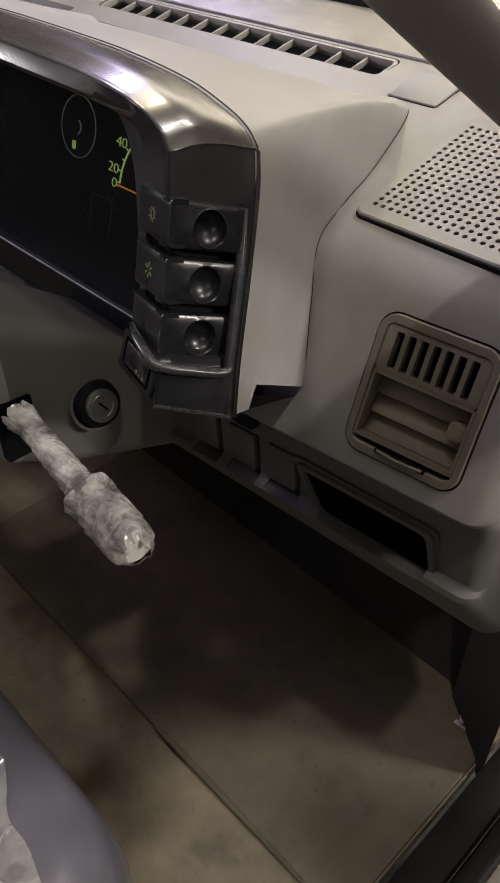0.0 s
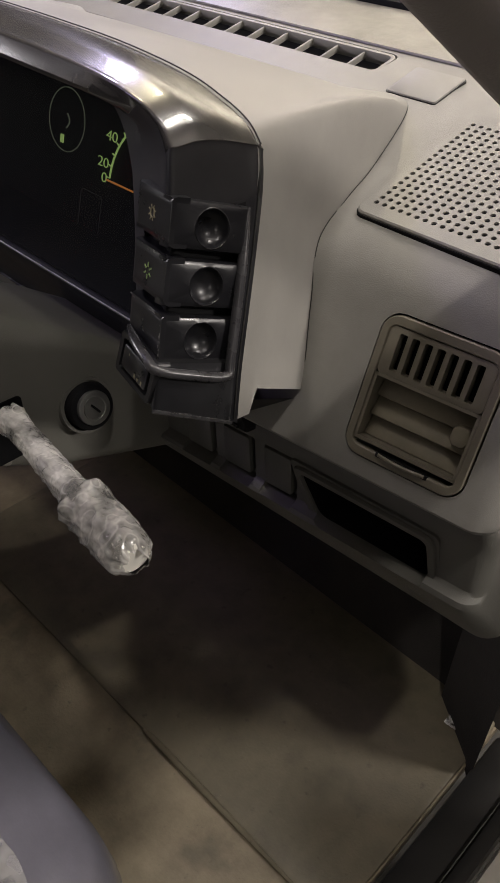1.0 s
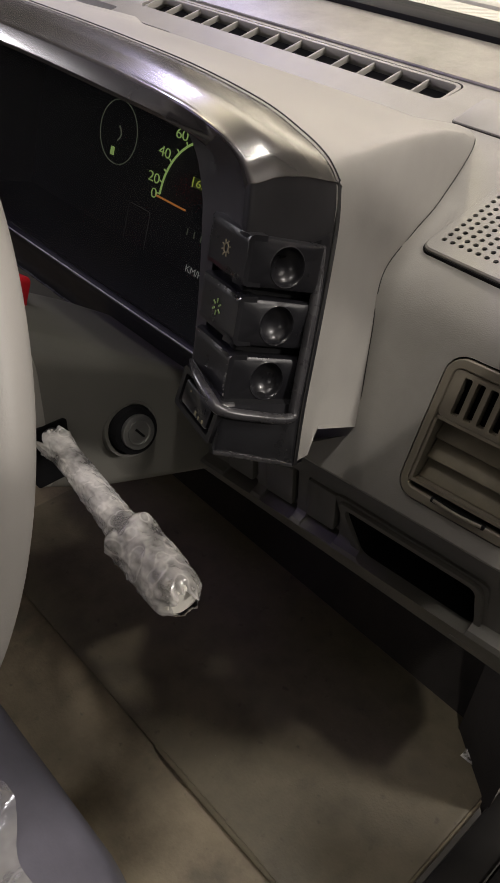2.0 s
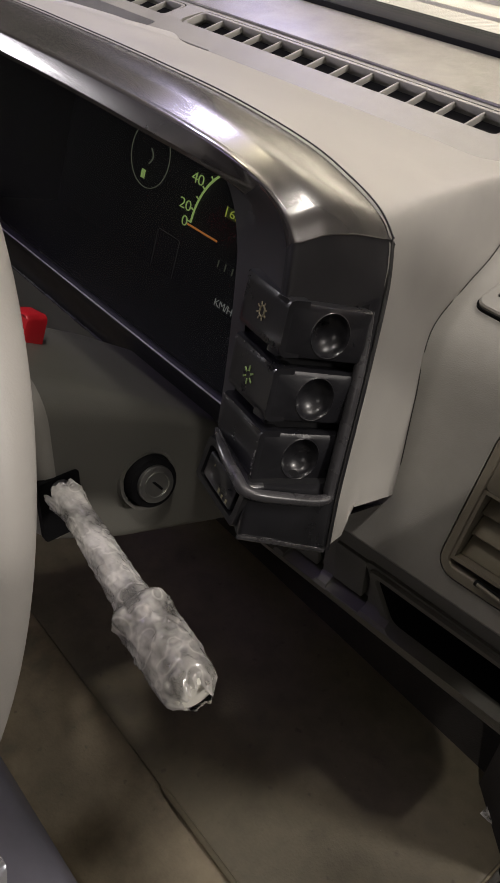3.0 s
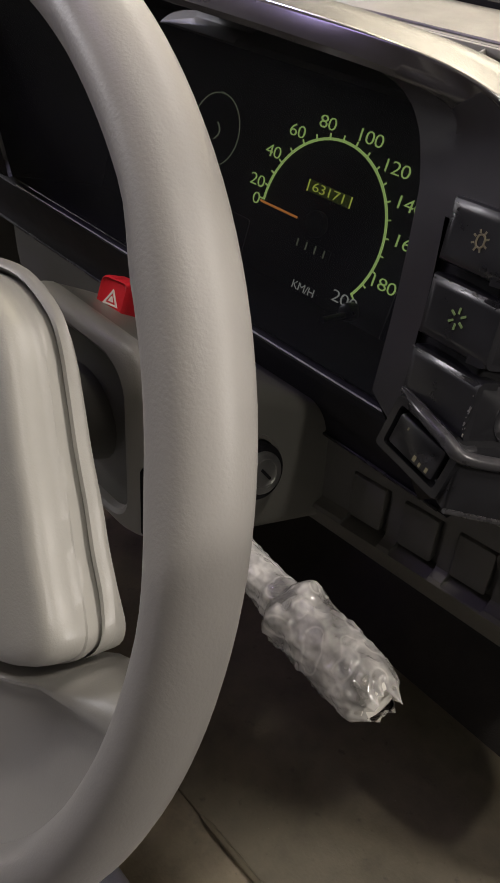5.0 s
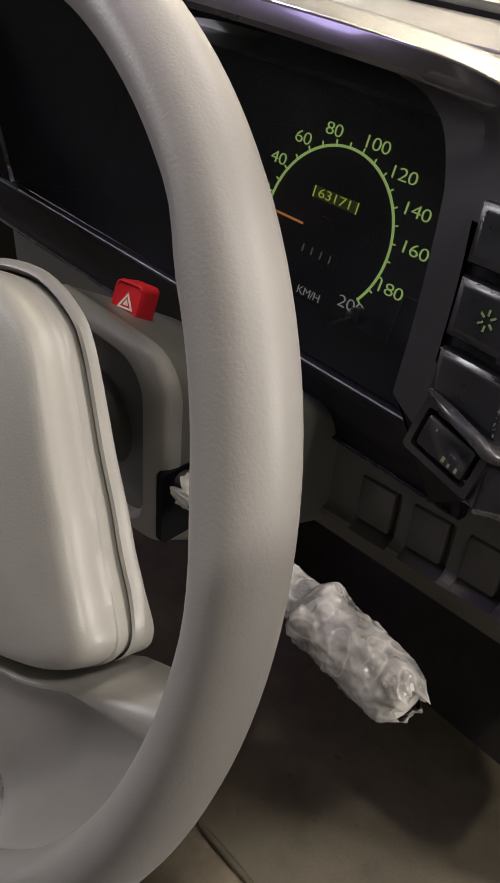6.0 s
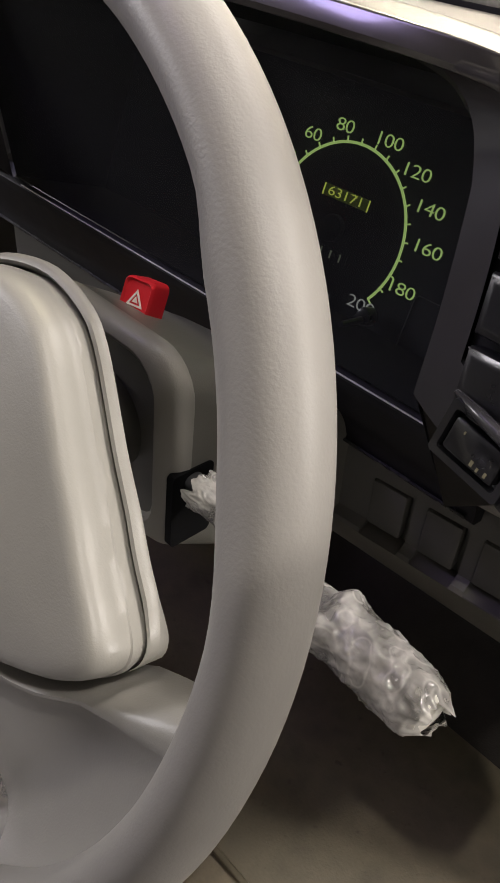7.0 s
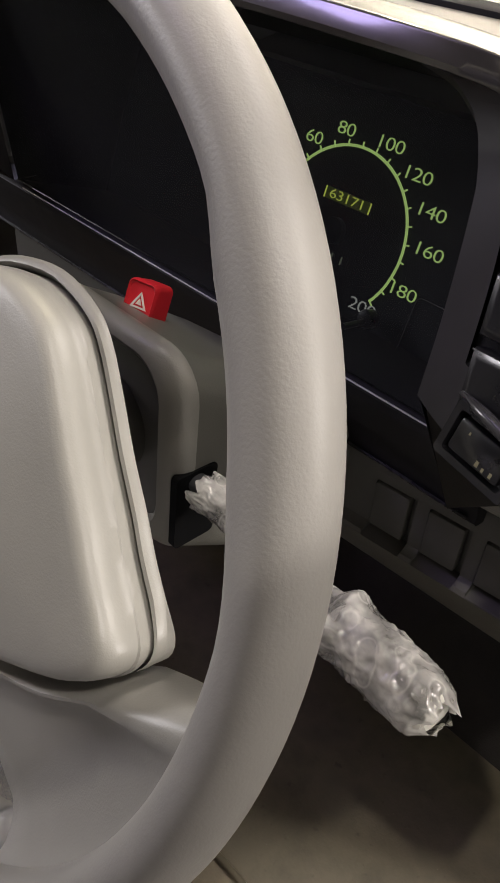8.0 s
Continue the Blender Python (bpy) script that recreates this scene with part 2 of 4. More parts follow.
def slab(outline, low, high, m=None, edge=0.0, bm=None):
    """A plate: an outline in x, y, from low to high in z, its upper rim eased by edge, then moved by m."""
    c = Vector((sum(p[0] for p in outline) / len(outline), sum(p[1] for p in outline) / len(outline)))
    size = max((Vector(p) - c).length for p in outline)
    k = 1 - edge / size if edge else 1
    rows = [[(x, y, low) for x, y in outline], [(x, y, high - edge) for x, y in outline]]
    if edge:
        rows.append([(c.x + (x - c.x) * (1 - edge * 0.3 / size), c.y + (y - c.y) * (1 - edge * 0.3 / size), high - edge * 0.3) for x, y in outline])
        rows.append([(c.x + (x - c.x) * k, c.y + (y - c.y) * k, high) for x, y in outline])
    own = loft(rows, closed=True, caps=True)
    if m is not None:
        bmesh.ops.transform(own, matrix=m, verts=own.verts)
    if bm is None:
        return own
    return join(bm, own)


def ring_plate(outer, inner, low, high, m=None, bm=None, edge=0.0008):
    """A frame between two outlines of equal count, with eased edges."""
    def lerp(f):
        return [(a[0] + (b[0] - a[0]) * f, a[1] + (b[1] - a[1]) * f) for a, b in zip(outer, inner)]
    prof = [(0, low), (0, high - edge), (0.12, high), (0.88, high), (1, high - edge), (1, low), (0, low)]
    own = loft([[(x, y, z) for x, y in lerp(f)] for f, z in prof], closed=True)
    bmesh.ops.remove_doubles(own, verts=own.verts, dist=1e-6)
    if m is not None:
        bmesh.ops.transform(own, matrix=m, verts=own.verts)
    return join(bm, own) if bm is not None else own


def axes(origin, ex, ey):
    """A pose from an origin and two ways in its plane."""
    ex = Vector(ex).normalized()
    ey = Vector(ey)
    ez = ex.cross(ey).normalized()
    ey = ez.cross(ex)
    m = Matrix((ex, ey, ez)).transposed().to_4x4()
    m.translation = Vector(origin)
    return m


def words(text, size, m, mat, parent, name="digits", stretch=1.0, depth=0.0003, label=""):
    cu = bpy.data.curves.new(name, "FONT")
    cu.body, cu.size, cu.align_x, cu.align_y, cu.extrude = text, size, "CENTER", "CENTER", depth / 2
    cu.resolution_u, cu.offset, cu.space_character = 3, -size * 0.008, 0.92
    ob = bpy.data.objects.new(name, cu)
    scene.collection.objects.link(ob)
    dg = bpy.context.evaluated_depsgraph_get()
    me = bpy.data.meshes.new_from_object(ob.evaluated_get(dg))
    bpy.data.objects.remove(ob)
    bpy.data.curves.remove(cu)
    me.transform(m @ Matrix.Diagonal((stretch, 1, 1, 1)))
    me.materials.clear()
    me.materials.append(mat)
    o = new(name, me)
    o.parent = parent
    if label:
        tagged(o, label)
    return o


# ---- the place: garage and car shell ----
def structure(name, bm, mat, label):
    return tagged(mesh_object(name, bm, mat), label, kind="structure")


structure("ground", box((9, 9, 0.1), (-0.5, 0, -0.42)), CONCRETE, "grey concrete garage floor outside the car")
structure("wall_north", box((9, 0.1, 3.2), (-0.5, 4.5, 1.2)), WALLPAINT, "plain cream garage wall ahead of the car")
# three unseen walls, coloured dark to hold down the bounce
structure("wall_south", box((9, 0.1, 3.2), (-0.5, -4.5, 1.2)), DARKWALL, "unseen plain wall behind the car, dark to cut bounced light")
structure("wall_east", box((0.1, 9, 3.2), (4.0, 0, 1.2)), DARKWALL, "unseen plain wall beside the car, dark to cut bounced light")
structure("wall_west", box((0.1, 9, 3.2), (-5.0, 0, 1.2)), DARKWALL, "unseen plain wall across the car, dark to cut bounced light")
# out of view; pale so that it serves as a reflector
structure("ceiling", box((9, 9, 0.1), (-0.5, 0, 2.75)), WALLPAINT, "unseen plain ceiling, cream to show in the bezel's reflections")
structure("floor", box((1.42, 1.9, 0.02), (-0.86, -0.19, -0.01), bevel=0.002), VINYL, "worn brown vinyl floor of the footwell")
# toe board that rises ahead of the footwell
structure("wall_firewall", loft([[(x, y, z) for y, z in ((0.62, 0.0), (0.70, 0.10), (0.78, 0.30), (0.78, 0.74))] for x in (-1.5, -0.13)]), CARPET, "dark carpeted toe board under the dashboard")
structure("wall_kick", loft([[(x, y, z) for x, y in ((-0.138, 0.535), (-0.155, 0.552), (-0.228, 0.606), (-0.240, 0.80))] for z in (-0.01, 0.2, 0.45, 0.78)]), CARPET, "dark trim panel at the side of the footwell")
structure("wall_left", box((0.04, 2.0, 0.74), (-1.56, -0.2, 0.35)), GREY_LOW, "plain grey far door panel")
structure("wall_rear", box((1.5, 0.04, 0.8), (-0.85, -1.15, 0.38)), GREY_LOW, "plain grey bulkhead behind the seats")
structure("roof_panel", box((1.3, 1.15, 0.03), (-0.86, -0.64, 1.225), bevel=0.01), PILLAR, "plain grey roof lining of the cab")
structure("sill", box((0.095, 1.6, 0.16), (-0.021, 0.0, -0.086), bevel=0.012), PAINT, "cream painted door sill")


# door out of view, added to keep the right lamp off the floor
DOOR_M = pose(0.03, 0.60, 0, 0, 0, -26)
structure("door_1", box((1.06, 0.06, 0.96), (0.55, 0.03, 0.28), DOOR_M, bevel=0.02), GREY_LOW, "unseen open driver's door, added to shade the footwell floor")


mat = thing("floor_mat", "worn olive-brown rubber floor mat in the footwell", "floor mat")
def door_seal():
    ob = thing("door_seal", "black rubber door seal strips along the sill", "door seal")
    part("tread_strip", box((0.045, 1.6, 0.03), (-0.118, -0.2, 0.008), bevel=0.006), RUBBER, ob)
    part("lip", box((0.022, 1.6, 0.03), (-0.082, -0.2, 0.004), bevel=0.008), RUBBER, ob)
    return ob


door_seal()
part("sheet", slab(rounded(0.80, 0.345, 0.012), 0.0, 0.004, pose(-0.553, 0.4585, 0.0), edge=0.003), MAT, mat)
part("edge_welt", tube([(-0.475, 0.2865, 0.0035), (-0.46, 0.2865, 0.0045), (-0.36, 0.2865, 0.0045), (-0.27, 0.2865, 0.0042), (-0.165, 0.2865, 0.0025)], [0.002, 0.0042, 0.0042, 0.0034, 0.002], n=8, squash=0.8), MAT, mat, "raised welt along the mat's edge")


def a_pillar():
    ob = thing("windscreen_pillar", "grey-brown trimmed windscreen pillar rising from the dashboard", "pillar")
    d = Vector((0.0, -0.857, 0.515))
    base = Vector((-0.140, 0.5187, 0.7179))
    steps = (0, 0.1, 0.25, 0.4, 0.55, 0.7)
    part("trim", tube([base + d * k for k in steps], [0.0115, 0.0115, 0.0115, 0.0115, 0.0115, 0.0115], n=20), PILLAR, ob)
    part("outer_frame", tube([base + Vector((0.055, 0.030, 0.030)) + d * k for k in steps], 0.030, n=20), PAINT, ob, "cream painted outer pillar")
    return ob


a_pillar()

# ---- dashboard ----
XR, XL = -0.121, -1.50
UPPER = [(0.635, 0.802), (0.60, 0.801), (0.55, 0.797), (0.50, 0.789), (0.43, 0.772), (0.375, 0.7585), (0.358, 0.753), (0.344, 0.744), (0.334, 0.732),
         (0.326, 0.715), (0.312, 0.684), (0.2985, 0.652), (0.292, 0.638), (0.2905, 0.633), (0.293, 0.629), (0.300, 0.627), (0.42, 0.63), (0.60, 0.66), (0.635, 0.70)]
LOWER = [(0.42, 0.618), (0.330, 0.6175), (0.3175, 0.6155), (0.3140, 0.6110), (0.3130, 0.603), (0.3165, 0.5565), (0.3145, 0.554), (0.309, 0.5525), (0.3075, 0.549), (0.3105, 0.542),
         (0.322, 0.523), (0.333, 0.505), (0.340, 0.4985), (0.350, 0.4975), (0.42, 0.51)]
YAW = 0.11


def bent(x, z):
    """How far the dashboard's face runs ahead towards its outer end."""
    return YAW * (max(x, -0.42) + 0.216) * max(0.0, min(1.0, (0.757 - z) / 0.02))


def extruded(profile, x0, x1, r, heart, n=6, skew=0.0):
    """A profile in y, z drawn from x1 to x0, its x0 end rounded over by r towards its heart."""
    def section(x, o):
        row = []
        for y, z in profile:
            d = Vector((heart[0] - y, heart[1] - z)).normalized() * o
            low = max(0.0, min(1.0, (0.56 - z) / 0.03))
            out = max(0.0, (x + 0.16) / 0.035) * 0.012 * max(0.0, min(1.0, (0.555 - z) / 0.05)) if skew else 0.0
            row.append((x + out, y + d.x + bent(x, z), z + d.y - skew * (x + 0.20) * low))
        return row
    xs = [x1] + [q for q in (-0.60, -0.42, -0.34, -0.26, -0.20, -0.16) if x1 < q < x0 - r]
    rows = [section(x, 0) for x in xs]
    for k in range(n + 1):
        a = k / n * math.pi / 2
        rows.append(section(x0 - r + r * math.sin(a), r * (1 - math.cos(a))))
    return loft(rows, closed=True, caps=True)


dash = thing("dashboard", "grey plastic dashboard with vents, speaker grille and tray", "dashboard")
upper = part("upper_panel", extruded(UPPER, XR, XL, 0.015, (0.46, 0.70)), GREY, dash, "light grey grained upper dashboard moulding")
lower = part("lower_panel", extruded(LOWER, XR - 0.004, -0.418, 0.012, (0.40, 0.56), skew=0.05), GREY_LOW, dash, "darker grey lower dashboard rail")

# face of the upper panel, where the side vent sits
FT, FB = Vector((0, 0.3255, 0.714)), Vector((0, 0.2945, 0.643))
FUP = (FT - FB).normalized()
VW, VH = 0.0760, 0.0856
VENT_M = axes(Vector((-0.1860, bent(-0.1860, 0.68), 0)) + (FT + FB) / 2 + FUP * 0.0055, (1, YAW, 0), FUP)


def vent():
    ob = part("air_vent", ring_plate(rounded(VW, VH, 0.011), rounded(VW - 0.010, VH - 0.012, 0.005), -0.004, 0.0022, VENT_M), VENT, dash, "beige framed side air vent with slotted grille above a louvred outlet")
    # slotted grille in the upper part
    g = slab(rounded(0.0660, 0.0285, 0.003), -0.006, 0.001, VENT_M @ pose(0, 0.0222, 0), edge=0.0006)
    grille = part("slotted_grille", g, VENT, ob)
    cutters = [mesh_object("slot_cutter", slab(rounded(0.0048, 0.0218, 0.0010, 3), -0.02, 0.02, VENT_M @ pose(-0.0236 + k * 0.00785, 0.0222, 0)), None) for k in range(7)]
    cut(grille, cutters)
    # recessed outlet below
    bm = bmesh.new()
    for sx in (-1, 1):
        box((0.002, 0.041, 0.03), (sx * 0.0322, -0.0125, -0.014), VENT_M, bm=bm)
    box((0.066, 0.002, 0.03), (0, -0.0325, -0.014), VENT_M, bm=bm)
    box((0.066, 0.002, 0.03), (0, 0.007, -0.014), VENT_M, bm=bm)
    part("outlet_box", bm, VENT, ob)
    # black sheet in place of the shade deep in the outlet
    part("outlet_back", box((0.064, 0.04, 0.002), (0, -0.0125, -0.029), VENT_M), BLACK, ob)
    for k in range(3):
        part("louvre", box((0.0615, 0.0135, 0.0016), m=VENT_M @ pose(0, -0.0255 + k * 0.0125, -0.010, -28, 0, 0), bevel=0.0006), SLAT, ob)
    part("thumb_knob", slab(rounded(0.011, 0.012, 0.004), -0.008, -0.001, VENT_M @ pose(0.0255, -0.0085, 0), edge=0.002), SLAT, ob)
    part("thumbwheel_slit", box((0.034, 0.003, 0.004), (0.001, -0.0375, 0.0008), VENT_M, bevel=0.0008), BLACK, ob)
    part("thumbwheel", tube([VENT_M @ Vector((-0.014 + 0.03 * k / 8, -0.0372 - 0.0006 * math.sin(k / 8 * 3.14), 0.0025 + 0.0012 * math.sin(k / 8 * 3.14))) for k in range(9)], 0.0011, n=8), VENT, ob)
    # black block and backing darken the slots and the frame's gap like shade
    part("duct_shade", box((0.066, 0.026, 0.012), (0, 0.0222, -0.014), VENT_M), BLACK, ob)
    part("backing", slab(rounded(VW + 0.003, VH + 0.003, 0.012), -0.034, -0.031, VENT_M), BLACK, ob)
    return ob


def block_cutter(x0, x1, y0, y1, z0):
    return mesh_object("block_cutter", box((x1 - x0, y1 - y0, 0.2), ((x0 + x1) / 2, (y0 + y1) / 2, z0 + 0.1), bevel=0.003), None)


cut(upper, [mesh_object("vent_cutter", slab(rounded(VW + 0.0022, VH + 0.0022, 0.012), -0.032, 0.02, VENT_M), None)])
vent()
# trough beside the instrument hood
cut(upper, [block_cutter(-1.25, -0.752, 0.34, 0.484, 0.752)])
cut(upper, [block_cutter(-0.77, -0.655, 0.39, 0.473, 0.770)])
# room for the instruments under the hood
cut(upper, [block_cutter(-0.90, -0.302, 0.20, 0.435, 0.56)])
cut(upper, [block_cutter(-0.74, -0.318, 0.34, 0.4345, 0.62)])

# top of the dashboard: speaker grille, flap and defroster outlets
TOP_UP = (Vector((0, 0.50, 0.789)) - Vector((0, 0.375, 0.7585))).normalized()
TOP_N = Vector((0, -TOP_UP.z, TOP_UP.y))


def on_top(x, y):
    return Vector((x, y, 0.7585 + (y - 0.375) * 0.244))


def speaker_grille():
    x0, x1, y0, y1 = -0.2785, -0.1362, 0.3575, 0.479
    m = axes(on_top(x0, y0), (1, 0, 0), TOP_UP)
    w, h = x1 - x0, (y1 - y0) / TOP_UP.y
    nx, ny, pitch, rad, seg = 23, 18, 0.0058, 0.00165, 16
    mx, my = 0.0045, 0.0093
    verts, faces = [], []
    z0, z1 = 0.0, 0.0028

    def add(x, y, z):
        verts.append(tuple(m @ Vector((x, y, z))))
        return len(verts) - 1
    for i in range(nx):
        for j in range(ny):
            cx, cy = mx + (i + 0.5) * pitch, my + (j + 0.5) * pitch
            square = []
            for k in range(seg):
                a = math.tau * k / seg
                s = 0.5 * pitch / max(abs(math.cos(a)), abs(math.sin(a)))
                square.append((s * math.cos(a), s * math.sin(a)))
            o = [add(cx + a, cy + b, z1) for a, b in square]
            q = [add(cx + rad * math.cos(math.tau * k / seg), cy + rad * math.sin(math.tau * k / seg), z1) for k in range(seg)]
            d = [add(cx + rad * math.cos(math.tau * k / seg), cy + rad * math.sin(math.tau * k / seg), z0 - 0.002) for k in range(seg)]
            for k in range(seg):
                n = (k + 1) % seg
                faces.append((o[k], o[n], q[n], q[k]))
                faces.append((q[k], q[n], d[n], d[k]))
    ax, ay = mx + nx * pitch, my + ny * pitch
    # the plain border, with an eased outer edge
    outer = rounded(w, h, 0.006)
    outer = [(x + w / 2, y + h / 2) for x, y in outer]

    def clampin(p):
        return (min(max(p[0], mx), ax), min(max(p[1], my), ay))
    rows = [[add(x, y, -0.004) for x, y in outer], [add(x, y, 0.0019) for x, y in outer],
            [add(w / 2 + (x - w / 2) * 0.988, h / 2 + (y - h / 2) * 0.985, z1) for x, y in outer], [add(*clampin(p), z1) for p in outer]]
    for a, b in zip(rows, rows[1:]):
        for k in range(len(outer)):
            n = (k + 1) % len(outer)
            faces.append((a[k], a[n], b[n], b[k]))
    me = bpy.data.meshes.new("speaker_grille")
    me.from_pydata(verts, [], faces)
    me.materials.append(GREY)
    me.update()
    ob = new("speaker_grille", me)
    ob.parent = dash
    tagged(ob, "perforated grey plastic speaker cover")
    # black slab paints the shadow under the cover's raised rim
    part("shadow_gap", slab([(w / 2 + x, h / 2 + y) for x, y in rounded(w + 0.0014, h + 0.0018, 0.0065)], -0.002, 0.0006, m), BLACK, ob, "black strip for the shadow in the gap round the speaker cover")
    part("speaker_cloth", box((w - 0.012, h - 0.010, 0.0008), (w / 2, h / 2, 0.0012), m), BLACK, ob)
    return ob


speaker_grille()


def top_flap():
    m = axes(on_top(-0.331, 0.4965), (1, 0, 0), TOP_UP)
    flap = part("corner_flap", slab(rounded(0.041, 0.037, 0.002, 3), -0.002, 0.0016, m, edge=0.0008), GREY, dash)
    part("joint", slab(rounded(0.0426, 0.0386, 0.0026, 3), -0.002, 0.0005, m), RUBBER, flap)


top_flap()


def defroster(x0, x1, n):
    """A long slot in the top, parted by thin ribs."""
    yc, ln = 0.513, 0.030
    m = axes(on_top((x0 + x1) / 2, yc) + TOP_N * -0.0035, (1, 0, 0), TOP_UP)
    w = x1 - x0
    ob = part("defroster_outlet", ring_plate(rounded(w, ln, 0.007), rounded(w - 0.007, ln - 0.007, 0.0045), -0.004, 0.0016, m), GREY, dash, "slotted windscreen defroster outlet")
    step = (w - 0.007) / n
    for k in range(1, n):
        part("rib", box((0.0020, ln - 0.006, 0.0050), (-w / 2 + 0.0035 + k * step, 0, -0.0022), m, bevel=0.0005), GREY, ob)
    # flat black sheet close below the ribs paints the depth's shade
    part("duct_shade", box((w - 0.006, ln - 0.006, 0.001), (0, 0, -0.0075), m), BLACK, ob)
    return mesh_object("slot_cutter", slab(rounded(w + 0.0028, ln + 0.0028, 0.0084), -0.02, 0.03, m), None)


cut(upper, [defroster(-0.735, -0.378, 13)])
cut(upper, [defroster(-1.15, -0.762, 13)])
part("rear_ledge", loft([[(x, y, z) for y, z in ((0.5335, 0.7950), (0.5345, 0.7965), (0.55, 0.7985), (0.58, 0.8008), (0.60, 0.8024), (0.622, 0.8032))] for x in (-1.45, -1.1, -0.8, -0.56, -0.40, -0.22)]), LEDGE, dash, "glossier dusty ledge along the windscreen's foot")


def fascia():
    """The curved panel behind the steering column, under the instruments."""
    prof = [(0.330, 0.640), (0.304, 0.618), (0.301, 0.606), (0.302, 0.575), (0.305, 0.545), (0.309, 0.528), (0.317, 0.519), (0.330, 0.516), (0.36, 0.518)]
    rows = []
    for x, back in ((-0.80, 0.0), (-0.60, 0.0), (-0.45, 0.0), (-0.432, 0.0015), (-0.424, 0.005), (-0.419, 0.011), (-0.417, 0.024)):
        rows.append([(x, y + back, z) for y, z in prof])
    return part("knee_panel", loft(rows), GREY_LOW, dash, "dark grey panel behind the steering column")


fascia()

# lower rail: storage tray and blank switch plates
LT, LB = Vector((0, 0.3125, 0.605)), Vector((0, 0.3165, 0.5565))
BT, BB = Vector((0, 0.3075, 0.549)), Vector((0, 0.333, 0.505))
TLT, TLB = Vector((0, 0.3105, 0.600)), Vector((0, 0.3215, 0.525))


def on_rail(x, top, low, s):
    """A pose on the rail's face, s of the way down between two of its levels, z facing out."""
    p = top.lerp(low, s)
    return axes(p + Vector((x, bent(x, p.z), 0)), (1, YAW, 0), top - low)


def eased(poly, r, n=4):
    """An outline with its corners rounded by r."""
    out = []
    for i, p in enumerate(poly):
        p, a, b = Vector(p), Vector(poly[i - 1]), Vector(poly[(i + 1) % len(poly)])
        s, e = p + (a - p).normalized() * r, p + (b - p).normalized() * r
        for k in range(n + 1):
            t = k / n
            q = s * (1 - t) ** 2 + p * 2 * t * (1 - t) + e * t * t
            out.append((q.x, q.y))
    return out


def tray():
    m = on_rail(-0.205, TLT, TLB, 0.5)

    def ring(d, r):
        return eased([(-0.0590 - d * 1.3, 0.0262 + d), (0.0395 + d, 0.0240 + d), (0.0450 + d, -0.0140 - d), (-0.0430 - d, -0.0112 - d)], r)

    def skin(d, r, z):
        return [tuple(m @ Vector((x, y, z))) for x, y in ring(d, r)]
    solid = part("tray_block", loft([skin(0.0075, 0.006, -0.012), skin(0.0075, 0.006, -0.0002)], closed=True, caps=True), GREY_LOW, dash)
    ob = part("storage_tray", ring_plate(ring(0.0052, 0.009), ring(0.0, 0.006), -0.006, 0.0026, m), GREY_LOW, dash, "open storage tray in the rail, its inside blackened for shade")
    # back and walls are black: the tray's inner shade as colour
    part("shaded_back", box((0.125, 0.056, 0.001), (-0.006, 0.004, -0.062), m), BLACK, ob)
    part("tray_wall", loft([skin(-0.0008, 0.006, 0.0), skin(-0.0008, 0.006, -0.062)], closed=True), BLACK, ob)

    def cutter():
        return mesh_object("tray_cutter", loft([skin(-0.0004, 0.006, 0.03), skin(-0.0004, 0.006, -0.065)], closed=True, caps=True), None)
    cut(lower, [cutter()])
    cut(solid, [cutter()])


tray()
part("release_tab", box((0.019, 0.0022, 0.004), m=on_rail(-0.1645, TLT, TLB, 0.5) @ pose(0, -0.0372, 0.0008), bevel=0.0012), GREY, dash)
cut(lower, [mesh_object("recess_cutter", slab(rounded(0.0285, 0.0425, 0.0015, 3), -0.006, 0.02, on_rail(-0.2815 - k * 0.0370, LT, LB, 0.5) @ pose(0, -0.0075, 0)), None) for k in range(3)])
for k in range(3):
    part("blank_switch", slab(rounded(0.0238, 0.036, 0.0015, 3), -0.0065, 0.0012, on_rail(-0.2835 - k * 0.0370, LT, LB, 0.5) @ pose(0, -0.0058, 0), edge=0.001), GREY_LOW, dash)
    # black floor of the recess stands in for shade round the plate
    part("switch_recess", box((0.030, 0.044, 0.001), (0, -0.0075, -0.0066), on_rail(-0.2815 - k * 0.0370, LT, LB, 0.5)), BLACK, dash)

# ---- instrument binnacle ----
CX = -0.492
WIDER = 0.078  # the left half stands this much further out
binnacle = thing("instrument_binnacle", "hooded instrument cluster with a glossy dark bezel and pod switches", "instrument cluster")


def arch(samples):
    """Mirror a right-hand line, given from the bottom up to the middle, about the binnacle's middle."""
    right = [Vector(p) for p in samples]
    left = [Vector((2 * CX - WIDER - p.x, p.y, p.z)) for p in reversed(right)]
    return right + left


def raked(x, z, y0, z0, k):
    return (x, y0 + (z - z0) * k, z)


NS = 20
OUT = bow([raked(x, z, 0.263, 0.821, 0.457) for x, z in ((-0.231, 0.705), (-0.239, 0.729), (-0.2505, 0.771), (-0.2600, 0.8030), (-0.2670, 0.8183), (-0.2678, 0.8199), (-0.279, 0.8265), (-0.298, 0.832), (-0.328, 0.8375), (-0.38, 0.8415), (-0.44, 0.843), (CX, 0.8435))], NS)
HOOD_RIM = bow([raked(x, z, 0.263, 0.821, 0.457) for x, z in ((-0.231, 0.705), (-0.239, 0.729), (-0.2505, 0.771), (-0.2600, 0.8030), (-0.2645, 0.8140), (-0.2695, 0.8213), (-0.279, 0.8265), (-0.298, 0.832), (-0.328, 0.8375), (-0.38, 0.8415), (-0.44, 0.843), (CX, 0.8435))], NS)
